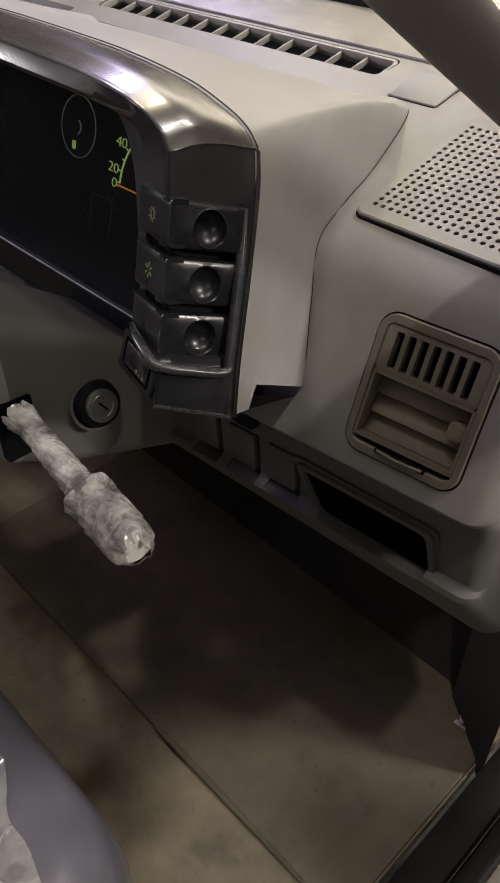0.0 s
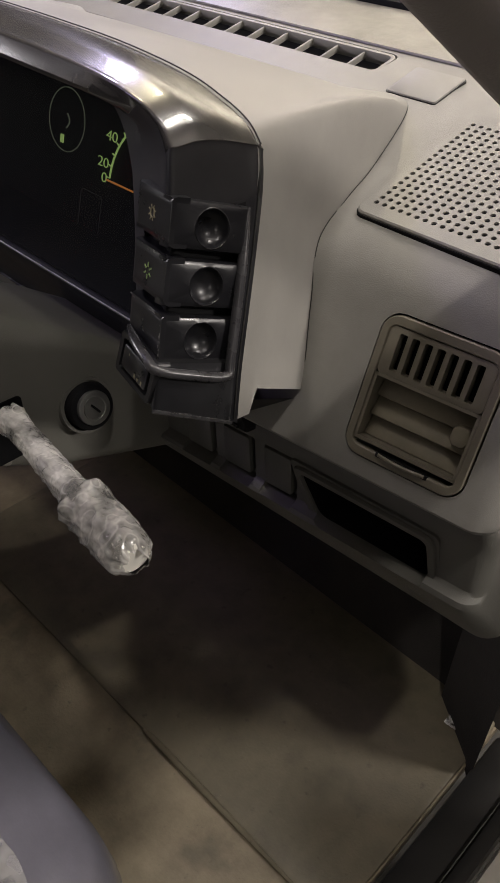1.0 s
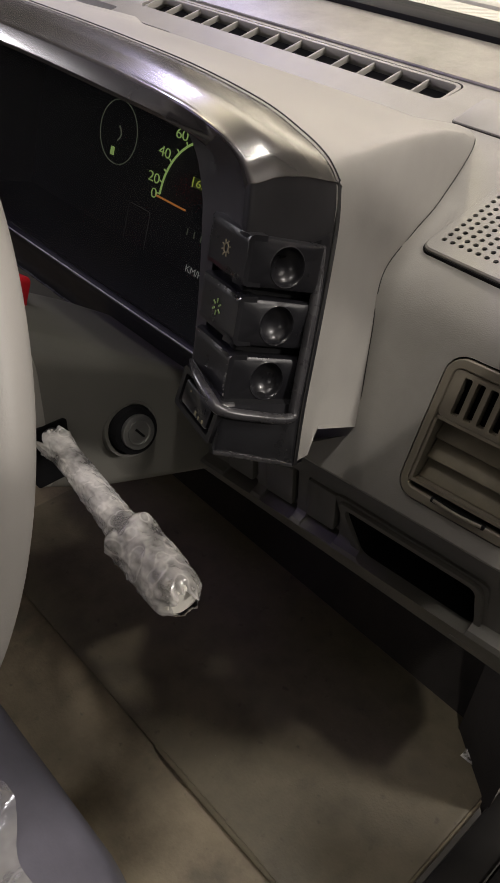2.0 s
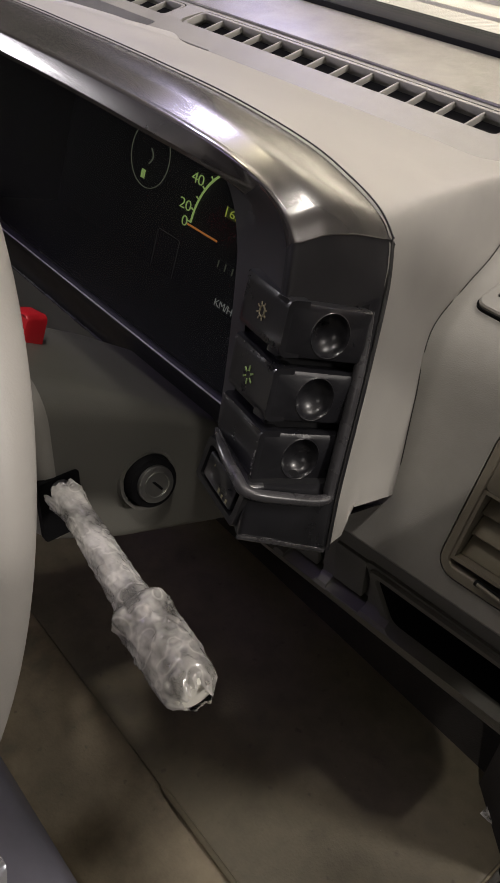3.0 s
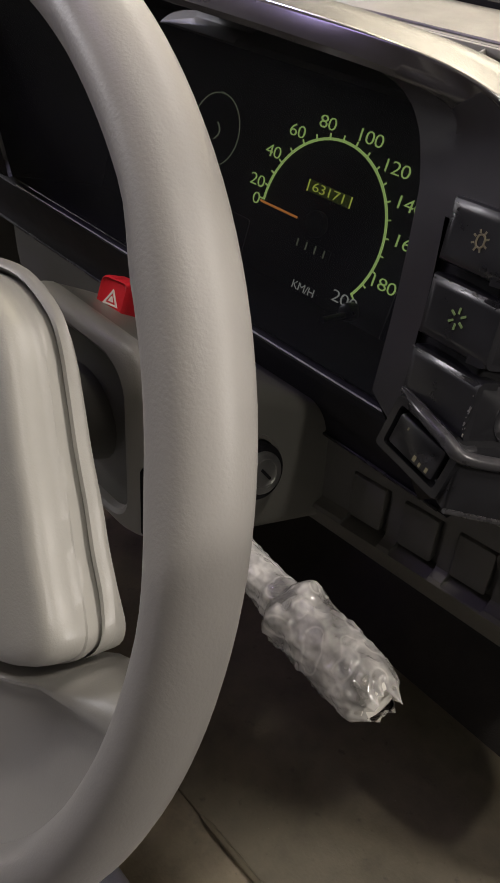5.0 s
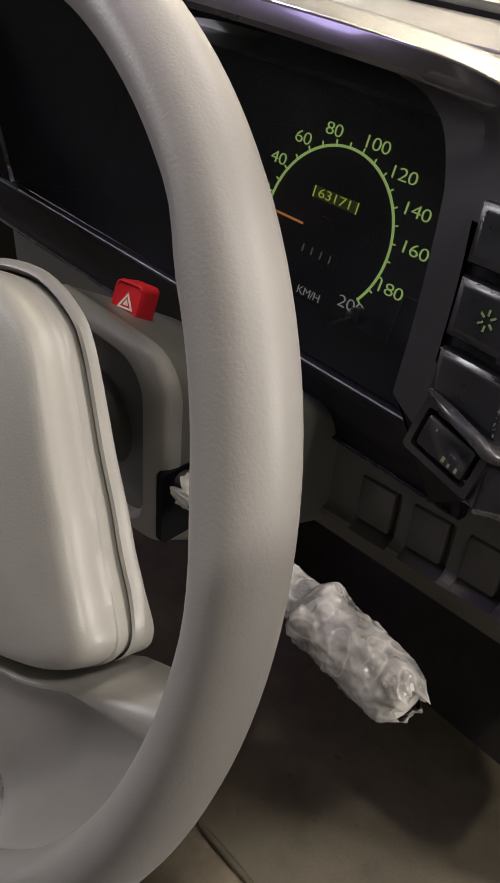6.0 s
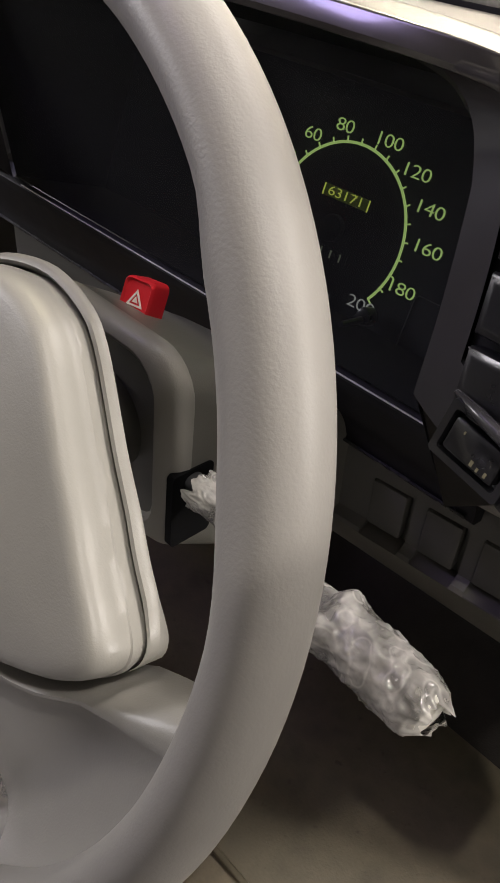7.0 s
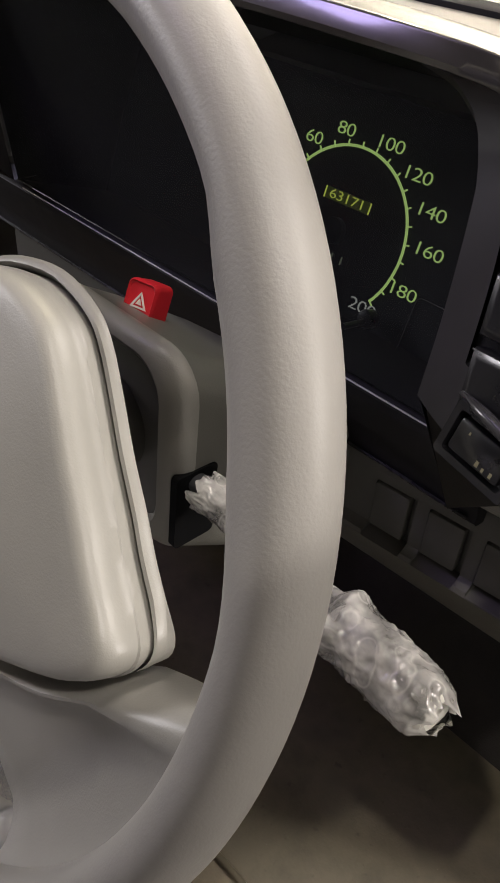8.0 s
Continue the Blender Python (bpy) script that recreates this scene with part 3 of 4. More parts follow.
RID = bow([raked(x, z, 0.214, 0.829, 0.37) for x, z in ((-0.2475, 0.722), (-0.2505, 0.742), (-0.2565, 0.778), (-0.2640, 0.8040), (-0.2712, 0.8276), (-0.2719, 0.8290), (-0.281, 0.836), (-0.298, 0.842), (-0.328, 0.8465), (-0.38, 0.849), (-0.44, 0.850), (CX, 0.850))], NS)
INN = bow([(x, 0.228 + (z - 0.79) * 0.12, z) for x, z in ((-0.317, 0.715), (-0.3175, 0.745), (-0.319, 0.772), (-0.3212, 0.797), (-0.3226, 0.8035), (-0.3245, 0.8095), (-0.3285, 0.8185), (-0.336, 0.8268), (-0.350, 0.8335), (-0.385, 0.8388), (-0.44, 0.8402), (CX, 0.8402))], NS)
LEN = bow([(x, 0.273 - (z - 0.664) * 0.18, z) for x, z in ((-0.322, 0.668), (-0.323, 0.700), (-0.3245, 0.745), (-0.326, 0.775), (-0.3268, 0.786), (-0.3282, 0.797), (-0.3325, 0.8108), (-0.3400, 0.8206), (-0.353, 0.8291), (-0.387, 0.8353), (-0.44, 0.8368), (CX, 0.8368))], NS)


def hood_base():
    """Where the hood runs into the dashboard, matched to the bezel's edge."""
    pts = [(-0.2615, 0.301, 0.662), (-0.2665, 0.3075, 0.685), (-0.2745, 0.3185, 0.7125), (-0.2865, 0.3365, 0.7415), (-0.2925, 0.368, 0.7560), (-0.300, 0.402, 0.7650), (-0.3214, 0.4624, 0.7798), (-0.345, 0.487, 0.781),
           (-0.375, 0.488, 0.776), (-0.41, 0.488, 0.776), (-0.45, 0.488, 0.776), (CX, 0.488, 0.776)]
    return bow(pts, NS)


def hood():
    a, b = arch([Vector(p) for p in HOOD_RIM]), arch(hood_base())
    rows = []
    for v in (0, 0.02, 0.1, 0.21, 0.26, 0.31, 0.4, 0.55, 0.7, 0.85, 0.95, 1.0):
        row = []
        for i, (p, q) in enumerate(zip(a, b)):
            foot = max(0.0, 1 - min(i, len(a) - 1 - i) / NS)
            top = max(0.0, min(1.0, (p.z - 0.806) / 0.020))
            r = p.lerp(q, v)
            r.z += 0.004 * math.sin(math.pi * v) * top
            crest = math.exp(-((min(i, len(a) - 1 - i) - 5.6 * NS) / (0.60 * NS)) ** 2)
            side = 1 if i < len(a) / 2 else -1
            r.z += 0.019 * crest * v * (1 - v ** 8)
            r.x += 0.004 * side * crest * v * (1 - v ** 8)
            r.z += foot * 0.014 * max(0.0, min(1.0, (v - 0.22) / 0.08)) * (1 - v) * 1.5
            row.append(r)
        rows.append(row)
    return part("hood_shell", loft(rows), HOOD, binnacle, "light grey plastic hood over the instruments")


hood()
# tube added to draw the dark gap along the hood's foot
part("edge_joint", tube([p + Vector((0.0006, -0.0006, 0.0004)) for p in hood_base()[NS // 2:6 * NS + 8]], 0.0003, n=6), RUBBER, binnacle, "thin dark joint along the hood's foot")


def bezel():
    o, r, i, g = (arch([Vector(p) for p in s]) for s in (OUT, RID, INN, LEN))
    rows = []

    def blend(p, q, t):
        return [a.lerp(b, t) for a, b in zip(p, q)]
    deep = Vector((-0.0060, 0.0070, 0.0))
    last = len(o) - 1

    def sunk(row, t=1.0):
        """The switches' recess: a stretch of each side, set back."""
        out = []
        for k, p in enumerate(row):
            j = min(k, last - k)
            inside = NS + 1 < j < NS * 3 - 2 - 9 * (1 - t)
            out.append(p + (Vector((deep.x if k < last / 2 else -deep.x, deep.y, 0)) if inside else Vector()))
        return out
    rows.append([p + Vector((0, 0.004, -0.003)) for p in o])
    rows.append(o)
    rows.append([p + Vector((0, -0.001, 0.0006)) for p in o])
    for t in (0.06, 0.12, 0.125, 0.25, 0.4, 0.6, 0.75):
        row = [p + Vector((0, 0, 0.004 * math.sin(math.pi * t) * max(0, min(1, (p.z - 0.81) / 0.02)))) for p in blend(o, r, t)]
        rows.append(sunk(row, t) if t > 0.121 else row)
    # the rolled ridge, then a plain inner side down to the reveal
    a0 = blend(o, r, 0.94)
    a1 = [p + Vector((0, -0.0022, 0.0006)) for p in r]

    plain = arch(bow([RID[0], RID[NS], RID[2 * NS], Vector(RID[3 * NS]), Vector(raked(-0.2684, 0.8192, 0.214, 0.829, 0.37)), Vector(raked(-0.2738, 0.8290, 0.214, 0.829, 0.37)), RID[6 * NS], RID[7 * NS], RID[8 * NS], RID[9 * NS], RID[10 * NS], RID[11 * NS]], NS))

    def inward(f, y, z):
        """A share of the way from the ridge to the reveal; along the top, instead, down a hanging lip."""
        out = []
        for n, (p, even, q) in enumerate(zip(r, plain, i)):
            p = p.lerp(even, min(1.0, f / 0.25))
            k = max(0.0, min(1.0, (min(n, last - n) / NS - 5.0) / 4.2))
            k = k * k * (3 - 2 * k)
            out.append(p.lerp(q, f) * (1 - k) + (p + Vector((0, y, z))) * k)
        return out
    a2 = inward(0.12, -0.0030, -0.0010)
    for n in range(8):
        t = n / 7
        rows.append(sunk([p * (1 - t) ** 2 + q * 2 * t * (1 - t) + w * t * t for p, q, w in zip(a0, a1, a2)]))
    for f, y, z in ((0.28, -0.0054, -0.0042), (0.45, -0.0072, -0.0074), (0.58, -0.0066, -0.0098), (0.66, -0.0024, -0.0110)):
        rows.append(sunk(inward(f, y, z)))
    rows.append(inward(0.665, 0.0, -0.0110))
    rows.append(inward(0.84, 0.0065, -0.0108))
    rows.append([p + Vector((0.0006 if p.x > CX else -0.0006, 0.0, 0.0006)) for p in i])
    rows.append([p + Vector((0, 0.003, 0)) for p in i])
    part("inner_reveal", loft([blend([p + Vector((0, 0.003, 0)) for p in i], g, t) for t in (0, 0.06, 0.3, 0.6, 1.0)]), SATIN, binnacle, "satin dark inner side of the bezel")
    ob = part("bezel", loft(rows), GLOSS, binnacle, "glossy gunmetal bezel with a rounded top, black pods and satin inner side")
    # the inner side is satin: all of the lowest rows, and the pods' inner faces
    ob.data.materials.append(SATIN)
    ob.data.materials.append(BLACK)
    ob.data.materials.append(BUTTON)
    ob.data.materials.append(LOWGLOSS)
    ridge, across = 17, len(o) - 1
    for n, f in enumerate(ob.data.polygons):
        side = min(n % across, across - 1 - n % across)
        if n // across >= ridge + 4 or (n // across >= ridge and side < 6.9 * NS):
            f.material_index = 1
        elif side < 4.4 * NS:
            f.material_index = 4 if side > 3 * NS - 3 else 3
        # the switches' recess is blackened: shade in the gaps put into the colour
        if NS + 1 <= side < NS * 3 - 3 and 5 <= n // across < ridge + 4:
            f.material_index = 2
    return ob


bezel()
# likewise an added tube, for the dark line between bezel and hood
part("edge_joint", tube([p + Vector((0, 0.0018, 0.0004)) for p in arch([Vector(p) for p in OUT])], 0.0004, n=6), RUBBER, binnacle, "thin dark joint between bezel and hood")


def pod_floor(sign=1):
    """Closes a pod's underside."""
    pts = [OUT[0], RID[0], INN[0], LEN[0]]
    pts = [Vector(p) for p in pts]
    if sign < 0:
        pts = [Vector((2 * CX - WIDER - p.x, p.y, p.z)) for p in pts]
    back = [pts[0] + Vector((-0.012 * sign, 0.012, 0.006)), pts[3] + Vector((0, 0.02, 0.0))]
    bm = bmesh.new()
    vs = [bm.verts.new(p) for p in (pts[0], pts[1], pts[2], pts[3], back[1], back[0])]
    bm.faces.new(vs)
    return part("pod_floor", bm, MATT, binnacle)


pod_floor()
pod_floor(-1)


def pod_skirt():
    """Closes the pod's inner side down to the strip below the lens, and its back to the hood's foot."""
    part("pod_skirt", loft([[LEN[0] + Vector((0.001, 0, 0)), INN[0] + Vector((0.001, 0.001, 0.0))], [Vector((-0.317, 0.288, 0.612)), Vector((-0.314, 0.224, 0.706))]]), SATIN, binnacle)
    part("pod_back", loft([[Vector((-0.317, 0.286, 0.614)), Vector((-0.314, 0.226, 0.706))], [Vector((-0.264, 0.299, 0.655)), OUT[0] + Vector((-0.008, 0.010, 0.004))]]), MATT, binnacle)


pod_skirt()


def lower_bezel():
    """The black strip below the lens, drawn between the two pods."""
    prof = [(0.2765, 0.6663), (0.274, 0.6660), (0.2715, 0.6640), (0.2720, 0.6600), (0.2735, 0.6560), (0.2830, 0.6340), (0.2895, 0.6165), (0.2885, 0.6125), (0.2915, 0.6095), (0.300, 0.6080), (0.300, 0.6300), (0.279, 0.6600)]
    rows = [[(x, y, z) for y, z in prof] for x in (-0.300, -0.40, -0.60, -0.90)]
    part("lower_bezel", loft(rows, closed=True, caps=True), LOWGLOSS, binnacle, "black strip below the instrument lens")
    # the bead's pale colour paints the highlight along the lens's foot
    part("lens_bead", box((0.405, 0.0010, 0.0008), (CX - 0.03, 0.2704, 0.6668), bevel=0.0002), BEAD, binnacle, "lower edge of the clear lens, its glint put into a pale colour")
    # lighter tube added to draw the bright line of the strip's bottom edge
    part("lower_glint", tube([(x, 0.2878, 0.6140) for x in (-0.305, -0.5, -0.90)], 0.0011, n=8), RIB, binnacle)


lower_bezel()


def lens():
    g = [Vector(p) + Vector((0, 0.0015, 0)) for p in arch([Vector(p) for p in LEN])]
    bm = bmesh.new()
    for off in (0.0, 0.0015):
        bm.faces.new([bm.verts.new(p + Vector((0, off, 0))) for p in g])
    ob = part("lens", bm, LENS, binnacle, "clear glossy instrument lens")
    ob.visible_shadow = False
    # black housing behind the lens
    rows = [[p + Vector((0, 0.002, 0)) for p in g], [Vector((CX + (p.x - CX) * 1.02, 0.388 + (p.z - 0.70) * 0.287, p.z - 0.045 * max(0, (p.z - 0.7) / 0.13) - 0.03 * (p.z < 0.7))) for p in g]]
    part("housing", loft(rows, closed=True), BLACK, binnacle)


lens()

# dials, on a plate that leans back by sixteen degrees
DIAL_UP = Vector((0, math.sin(radians(16)), math.cos(radians(16))))


def dial(x, z, lift=0.0):
    return axes((x, 0.378 + (z - 0.70) * math.tan(radians(16)), z), (1, 0, 0), DIAL_UP) @ pose(0, 0, lift)


plate = part("dial_plate", box((0.50, 0.20, 0.002), (0, 0, -0.002), dial(-0.575, 0.682)), DIAL, binnacle, "black dial plate")


def arc_band(m, radius, a0, a1, width, depth, n=48):
    rows = [[tuple(m @ Vector((r * math.cos(a), r * math.sin(a), z))) for r, z in ((radius - width / 2, 0), (radius - width / 2, depth), (radius + width / 2, depth), (radius + width / 2, 0))]
            for a in (radians(a0 + (a1 - a0) * k / n) for k in range(n + 1))]
    return loft(rows)


def speedometer():
    m = dial(-0.494, 0.692, 0.0)
    R = 0.0555
    ob = part("speedometer", arc_band(m, R, 180, -36, 0.0018, 0.0006), GREEN, binnacle, "green lit speedometer scale")
    angles = [180, 170, 150, 126.5, 103, 79.5, 56, 33, 10, -13, -36]
    ticks = []
    for k, a in enumerate(angles):
        ticks.append(a)
        if 1 <= k < 10:
            ticks.append((a + angles[k + 1]) / 2)
    bm = bmesh.new()
    for k, a in enumerate(ticks):
        box((0.0044, 0.0010, 0.0006), (R + 0.0014, 0, 0.0005), m @ pose(0, 0, 0, 0, 0, a), bm=bm)
    part("tick_marks", bm, GREEN, ob)
    spots = ((-0.0630, -0.0020), (-0.0665, 0.0100), (-0.0588, 0.0325), (-0.0423, 0.0510), (-0.0182, 0.0625), (0.0186, 0.0625), (0.0455, 0.0510), (0.0640, 0.0335), (0.0725, 0.0112), (0.0654, -0.0180), (0.0411, -0.0390))
    for k, (x, y) in enumerate(spots):
        words(str(20 * k), 0.0118, m @ pose(x, y, 0.0003), GREEN if k < 10 else WHITE, ob, "numeral", 1.42)
    words("KM/H", 0.0085, m @ pose(0.004, -0.0455, 0.0003), WHITE, ob, "unit_text", 1.15)
    needle = box((0.038, 0.0016, 0.001), (-0.036, -0.0012, 0.004), m, bevel=0.0004)
    part("needle", needle, AMBER, ob, "orange needle at zero")
    part("needle_hub", slab(rounded(0.018, 0.018, 0.0089, 6), 0.001, 0.006, m, edge=0.001), DIAL, ob)
    odo = part("odometer", slab(rounded(0.0385, 0.0078, 0.0005, 2), 0, 0.0004, m @ pose(0.001, 0.0215, 0.0002)), ODO, ob)
    words("63171", 0.0088, m @ pose(0.001, 0.0215, 0.0009), YELLOW, odo, "odometer_digits", 1.55)
    part("bracket", box((0.0009, 0.0078, 0.0006), (-0.0185, 0.0215, 0.0008), m), YELLOW, odo)
    part("bracket", box((0.0009, 0.0078, 0.0006), (0.0205, 0.0215, 0.0008), m), YELLOW, odo)
    trip = part("trip_meter", slab(rounded(0.036, 0.0075, 0.0005, 2), 0, 0.0004, m @ pose(0.0, -0.017, 0.0002)), DIAL, ob)
    for k in range(4):
        part("faded_bar", box((0.0012, 0.0055, 0.0004), (-0.013 + k * 0.0085, -0.017, 0.0007), m), DIM, trip)
    return ob


speedometer()


def fuel_gauge():
    m = dial(-0.617, 0.722, 0.0)
    ob = part("fuel_gauge", arc_band(m, 0.0262, 0, 360, 0.0007, 0.0005, 40), DIM, binnacle, "small dim fuel gauge ring")
    part("needle", tube([m @ Vector((0.004 + 0.004 * math.sin(k / 6 * 3.14), -0.006 + 0.012 * k / 6, 0.003)) for k in range(7)], 0.0006, n=6), DIM, ob)
    part("pump_symbol", box((0.005, 0.007, 0.0005), (-0.004, -0.0165, 0.0005), m), GREEN, ob)
    part("full_mark", box((0.005, 0.0012, 0.0005), (0.0, 0.0262, 0.0005), m), DIM, ob)
    return ob


fuel_gauge()
part("warning_panel", ring_plate(rounded(0.05, 0.045, 0.004), rounded(0.0492, 0.0442, 0.0036), 0, 0.0003, dial(-0.392, 0.655)), FAINT, binnacle)
part("lamp_window", ring_plate(rounded(0.03, 0.04, 0.003), rounded(0.0295, 0.0395, 0.0028), 0, 0.0003, dial(-0.572, 0.655)), FAINT, binnacle)
knob = part("reset_knob", slab(rounded(0.0125, 0.0125, 0.0062, 6), 0.006, 0.016, dial(-0.4395, 0.6525), edge=0.003), BUTTON, binnacle, "black trip reset knob")
part("stem", tube([Vector((-0.4405, 0.362, 0.652)), Vector((-0.435, 0.322, 0.6615))], 0.0022, n=10), BUTTON, knob)


# pod switches: a vee, with a flat symbol face and a dished face
def pod_switch(k, dished=True):
    fall = Vector((0.0036, -0.0078, -0.0245))
    drop = fall * k
    down = fall.normalized() * 0.0218
    ridge = Vector((-0.2655, 0.2105, 0.8105)) + drop
    left = Vector((-0.2955, 0.2175, 0.8075)) + drop
    right = Vector((-0.2559, 0.2433, 0.7992)) + drop
    n1 = (ridge - left).cross(down).normalized()
    n1 = -n1 if n1.y > 0 else n1
    n2 = (right - ridge).cross(down).normalized()
    n2 = -n2 if n2.x < 0 else n2
    lift, ease = 0.0040, 0.0024
    peak = ridge + n1 * lift + n2 * lift
    a, b = left + n1 * lift, right + n2 * lift
    dn = down.normalized()
    bm = bmesh.new()
    # dished face, in rings about the dish
    e1, w, h = (b - peak).normalized(), (b - peak).length, down.length
    rim, n = 0.0086, 40
    mid = Vector((w * 0.53, h * 0.52))

    def at(x, y, z=0.0):
        return peak + e1 * x + dn * y + n2 * z
    rows = []
    for r, z in ((0.08, -1.0), (0.3, -0.955), (0.5, -0.866), (0.66, -0.75), (0.8, -0.60), (0.9, -0.43), (0.97, -0.2), (1.0, 0.0), (1.04, 0.06), (1.09, 0.0)):
        rows.append([at(mid.x + rim * r * math.cos(math.tau * i / n), mid.y + rim * r * math.sin(math.tau * i / n), z * 0.0055 if dished else 0) for i in range(n)])
    for g, z in ((ease, 0.0), (ease * 0.3, -ease * 0.3), (0.0, -ease), (0.0, -0.009)):
        row = []
        for i in range(n):
            c, d = math.cos(math.tau * i / n), math.sin(math.tau * i / n)
            reach = min(((w - g - mid.x) / c if c > 1e-6 else (mid.x - g) / -c if c < -1e-6 else 9), ((h - g - mid.y) / d if d > 1e-6 else (mid.y - g) / -d if d < -1e-6 else 9))
            row.append(Vector((mid.x + reach * c, mid.y + reach * d)))
        for corner in (Vector((g, g)), Vector((w - g, g)), Vector((w - g, h - g)), Vector((g, h - g))):
            row[min(range(n), key=lambda i: (row[i] - corner).length)] = corner
        rows.append([at(q.x, q.y, z) for q in row])
    loft(rows, closed=True, bm=bm)
    bm.verts.ensure_lookup_table()
    bm.faces.new([bm.verts[i] for i in range(n)])
    # flat symbol face
    e0, w0 = (peak - a).normalized(), (peak - a).length
    rows = []
    for g, z in ((0.004, 0.0), (ease, 0.0), (ease * 0.3, -ease * 0.3), (0.0, -ease), (0.0, -0.009)):
        rows.append([a + e0 * x + dn * y + n1 * z for x, y in ((g, g), (w0 - g * 0.2, g), (w0 - g * 0.2, h - g), (g, h - g))])
    loft(rows, closed=True, bm=bm)
    bm.faces.new([bm.verts.new(p) for p in rows[0]])
    bmesh.ops.remove_doubles(bm, verts=bm.verts, dist=1e-6)
    ob = part("pod_switch", bm, BUTTON, binnacle, "worn black rocker with a round dished thumb pad")
    if k:
        # paint rubbed off along the upper and inner edges
        rng = random.Random(40 + k)
        bm = bmesh.new()
        for i in range(9):
            x = rng.random() ** 1.5
            q = a.lerp(peak, 0.03 + 0.93 * x) + dn * (ease * (0.15 + rng.random() * 0.9)) + n1 * (-ease * 0.10)
            box((0.0003 + rng.random() ** 2 * 0.0030, 0.0002 + rng.random() * 0.0005, 0.0003), m=axes(q, peak - a, -dn), bm=bm)
        for i in range(12 * (k - 1)):
            q = peak - e0 * (ease * (0.25 + 0.5 * rng.random())) + dn * (h * (0.15 + 0.75 * rng.random() ** 0.7))
            box((0.0002 + rng.random() * 0.0005, 0.0002 + rng.random() ** 2 * 0.0022, 0.0003), m=axes(q + n1 * 0.0001, peak - a, -dn), bm=bm)
        part("worn_edge", bm, WORN, ob, "pale worn edge")
    face = axes(a.lerp(peak, 0.5) + down * 0.5 + n1 * 0.0002, peak - a, -down)
    return ob, face


def lamp_icon(face, mat, ob, rays):
    if rays:
        part("symbol_ring", ring_plate(rounded(0.005, 0.006, 0.0024, 4), rounded(0.0034, 0.0044, 0.0016, 4), 0, 0.0003, face), mat, ob)
    for k in range(8 if rays else 6):
        a = k * 45 + 22 if rays else k * 60 + 30
        part("symbol_ray", box((0.0015 if rays else 0.0022, 0.0008, 0.0003), (0.0038 if rays else 0.0028, 0, 0.0002), face @ pose(0, 0, 0, 0, 0, a)), mat, ob)


for k in range(3):
    sw, face = pod_switch(k)
    if k == 0:
        lamp_icon(face @ Matrix.Scale(0.82, 4), CREAM, sw, True)
    if k == 1:
        lamp_icon(face, ICONGREEN, sw, False)

# rib and cap below the switches
RIBPTS = bow([(-0.2850, 0.1925, 0.7440), (-0.272, 0.1855, 0.7450), (-0.256, 0.1800, 0.7438), (-0.2495, 0.1805, 0.7410), (-0.243, 0.195, 0.7345), (-0.2375, 0.2125, 0.728), (-0.2395, 0.2175, 0.734), (-0.2475, 0.232, 0.770), (-0.2565, 0.2455, 0.798)], 5)
part("pod_rib", tube(RIBPTS, [min(0.0026, 0.0011 + 0.0003 * k, 0.0012 + 0.0004 * (len(RIBPTS) - 1 - k)) for k in range(len(RIBPTS))], n=10), RIB, binnacle, "satin grey rib framing the switches")


def small_switch():
    m = axes(Vector((-0.2662, 0.1810, 0.7290)) + Vector((-0.0036, 0.0078, 0.0245)).normalized() * 0.0050, Vector((-0.251, 0.1745, 0.7285)) - Vector((-0.285, 0.1815, 0.7305)), Vector((-0.0036, 0.0078, 0.0245)))
    ob = part("small_switch", slab(rounded(0.024, 0.0125, 0.0012, 3), -0.002, 0.0022, m, edge=0.001), BUTTON, binnacle, "small scuffed black switch")
    part("surround", ring_plate(rounded(0.0345, 0.0225, 0.002), rounded(0.027, 0.0155, 0.0015), -0.006, 0.0018, m, edge=0.0018), BUTTON, ob)
    bm = bmesh.new()
    for x, y, s in ((0.002, -0.004, 0.0014), (0.005, -0.0045, 0.001), (0.0085, -0.0042, 0.0012), (-0.006, 0.003, 0.0007)):
        box((s, s * 1.6, 0.0002), (x, y, 0.0023), m, bm=bm)
    part("scuff", bm, CREAM, ob)


small_switch()
# lighter tube added as the highlight on the pod's bottom edge
part("lower_edge", tube([RID[0] + Vector((0.0006, -0.0006, 0.0002)), OUT[0] + Vector((0.0006, -0.0008, 0.0002))], 0.0010, n=8), RIB, binnacle)

# ---- steering column ----
AX = -0.4468
TILT_W = radians(21.5)
WN = Vector((0, -math.cos(TILT_W), math.sin(TILT_W)))
WU = Vector((0, math.sin(TILT_W), math.cos(TILT_W)))
WC = Vector((AX, 0.061, 0.693))


def wheel_at(x, u, w=0.0):
    return WC + Vector((x, 0, 0)) + WU * u + WN * w


column = thing("steering_column", "grey plastic steering column cover with ignition lock and stalk slot", "steering column")


def shroud_section(s, k, r, upright):
    """A ring round the column, s behind the wheel's plane, its plane turned upright by a share."""
    base = WC - WN * s
    top = 0.060 - max(0, s - 0.097) * 0.24
    row = []
    for x, y in rounded(0.110, top + 0.060, r, 6):
        p = base + Vector((x * k, 0, 0)) + WU * (y * k + (top - 0.060) / 2)
        row.append(p + WN * ((p.y - base.y) / math.cos(TILT_W) * upright))
    return row


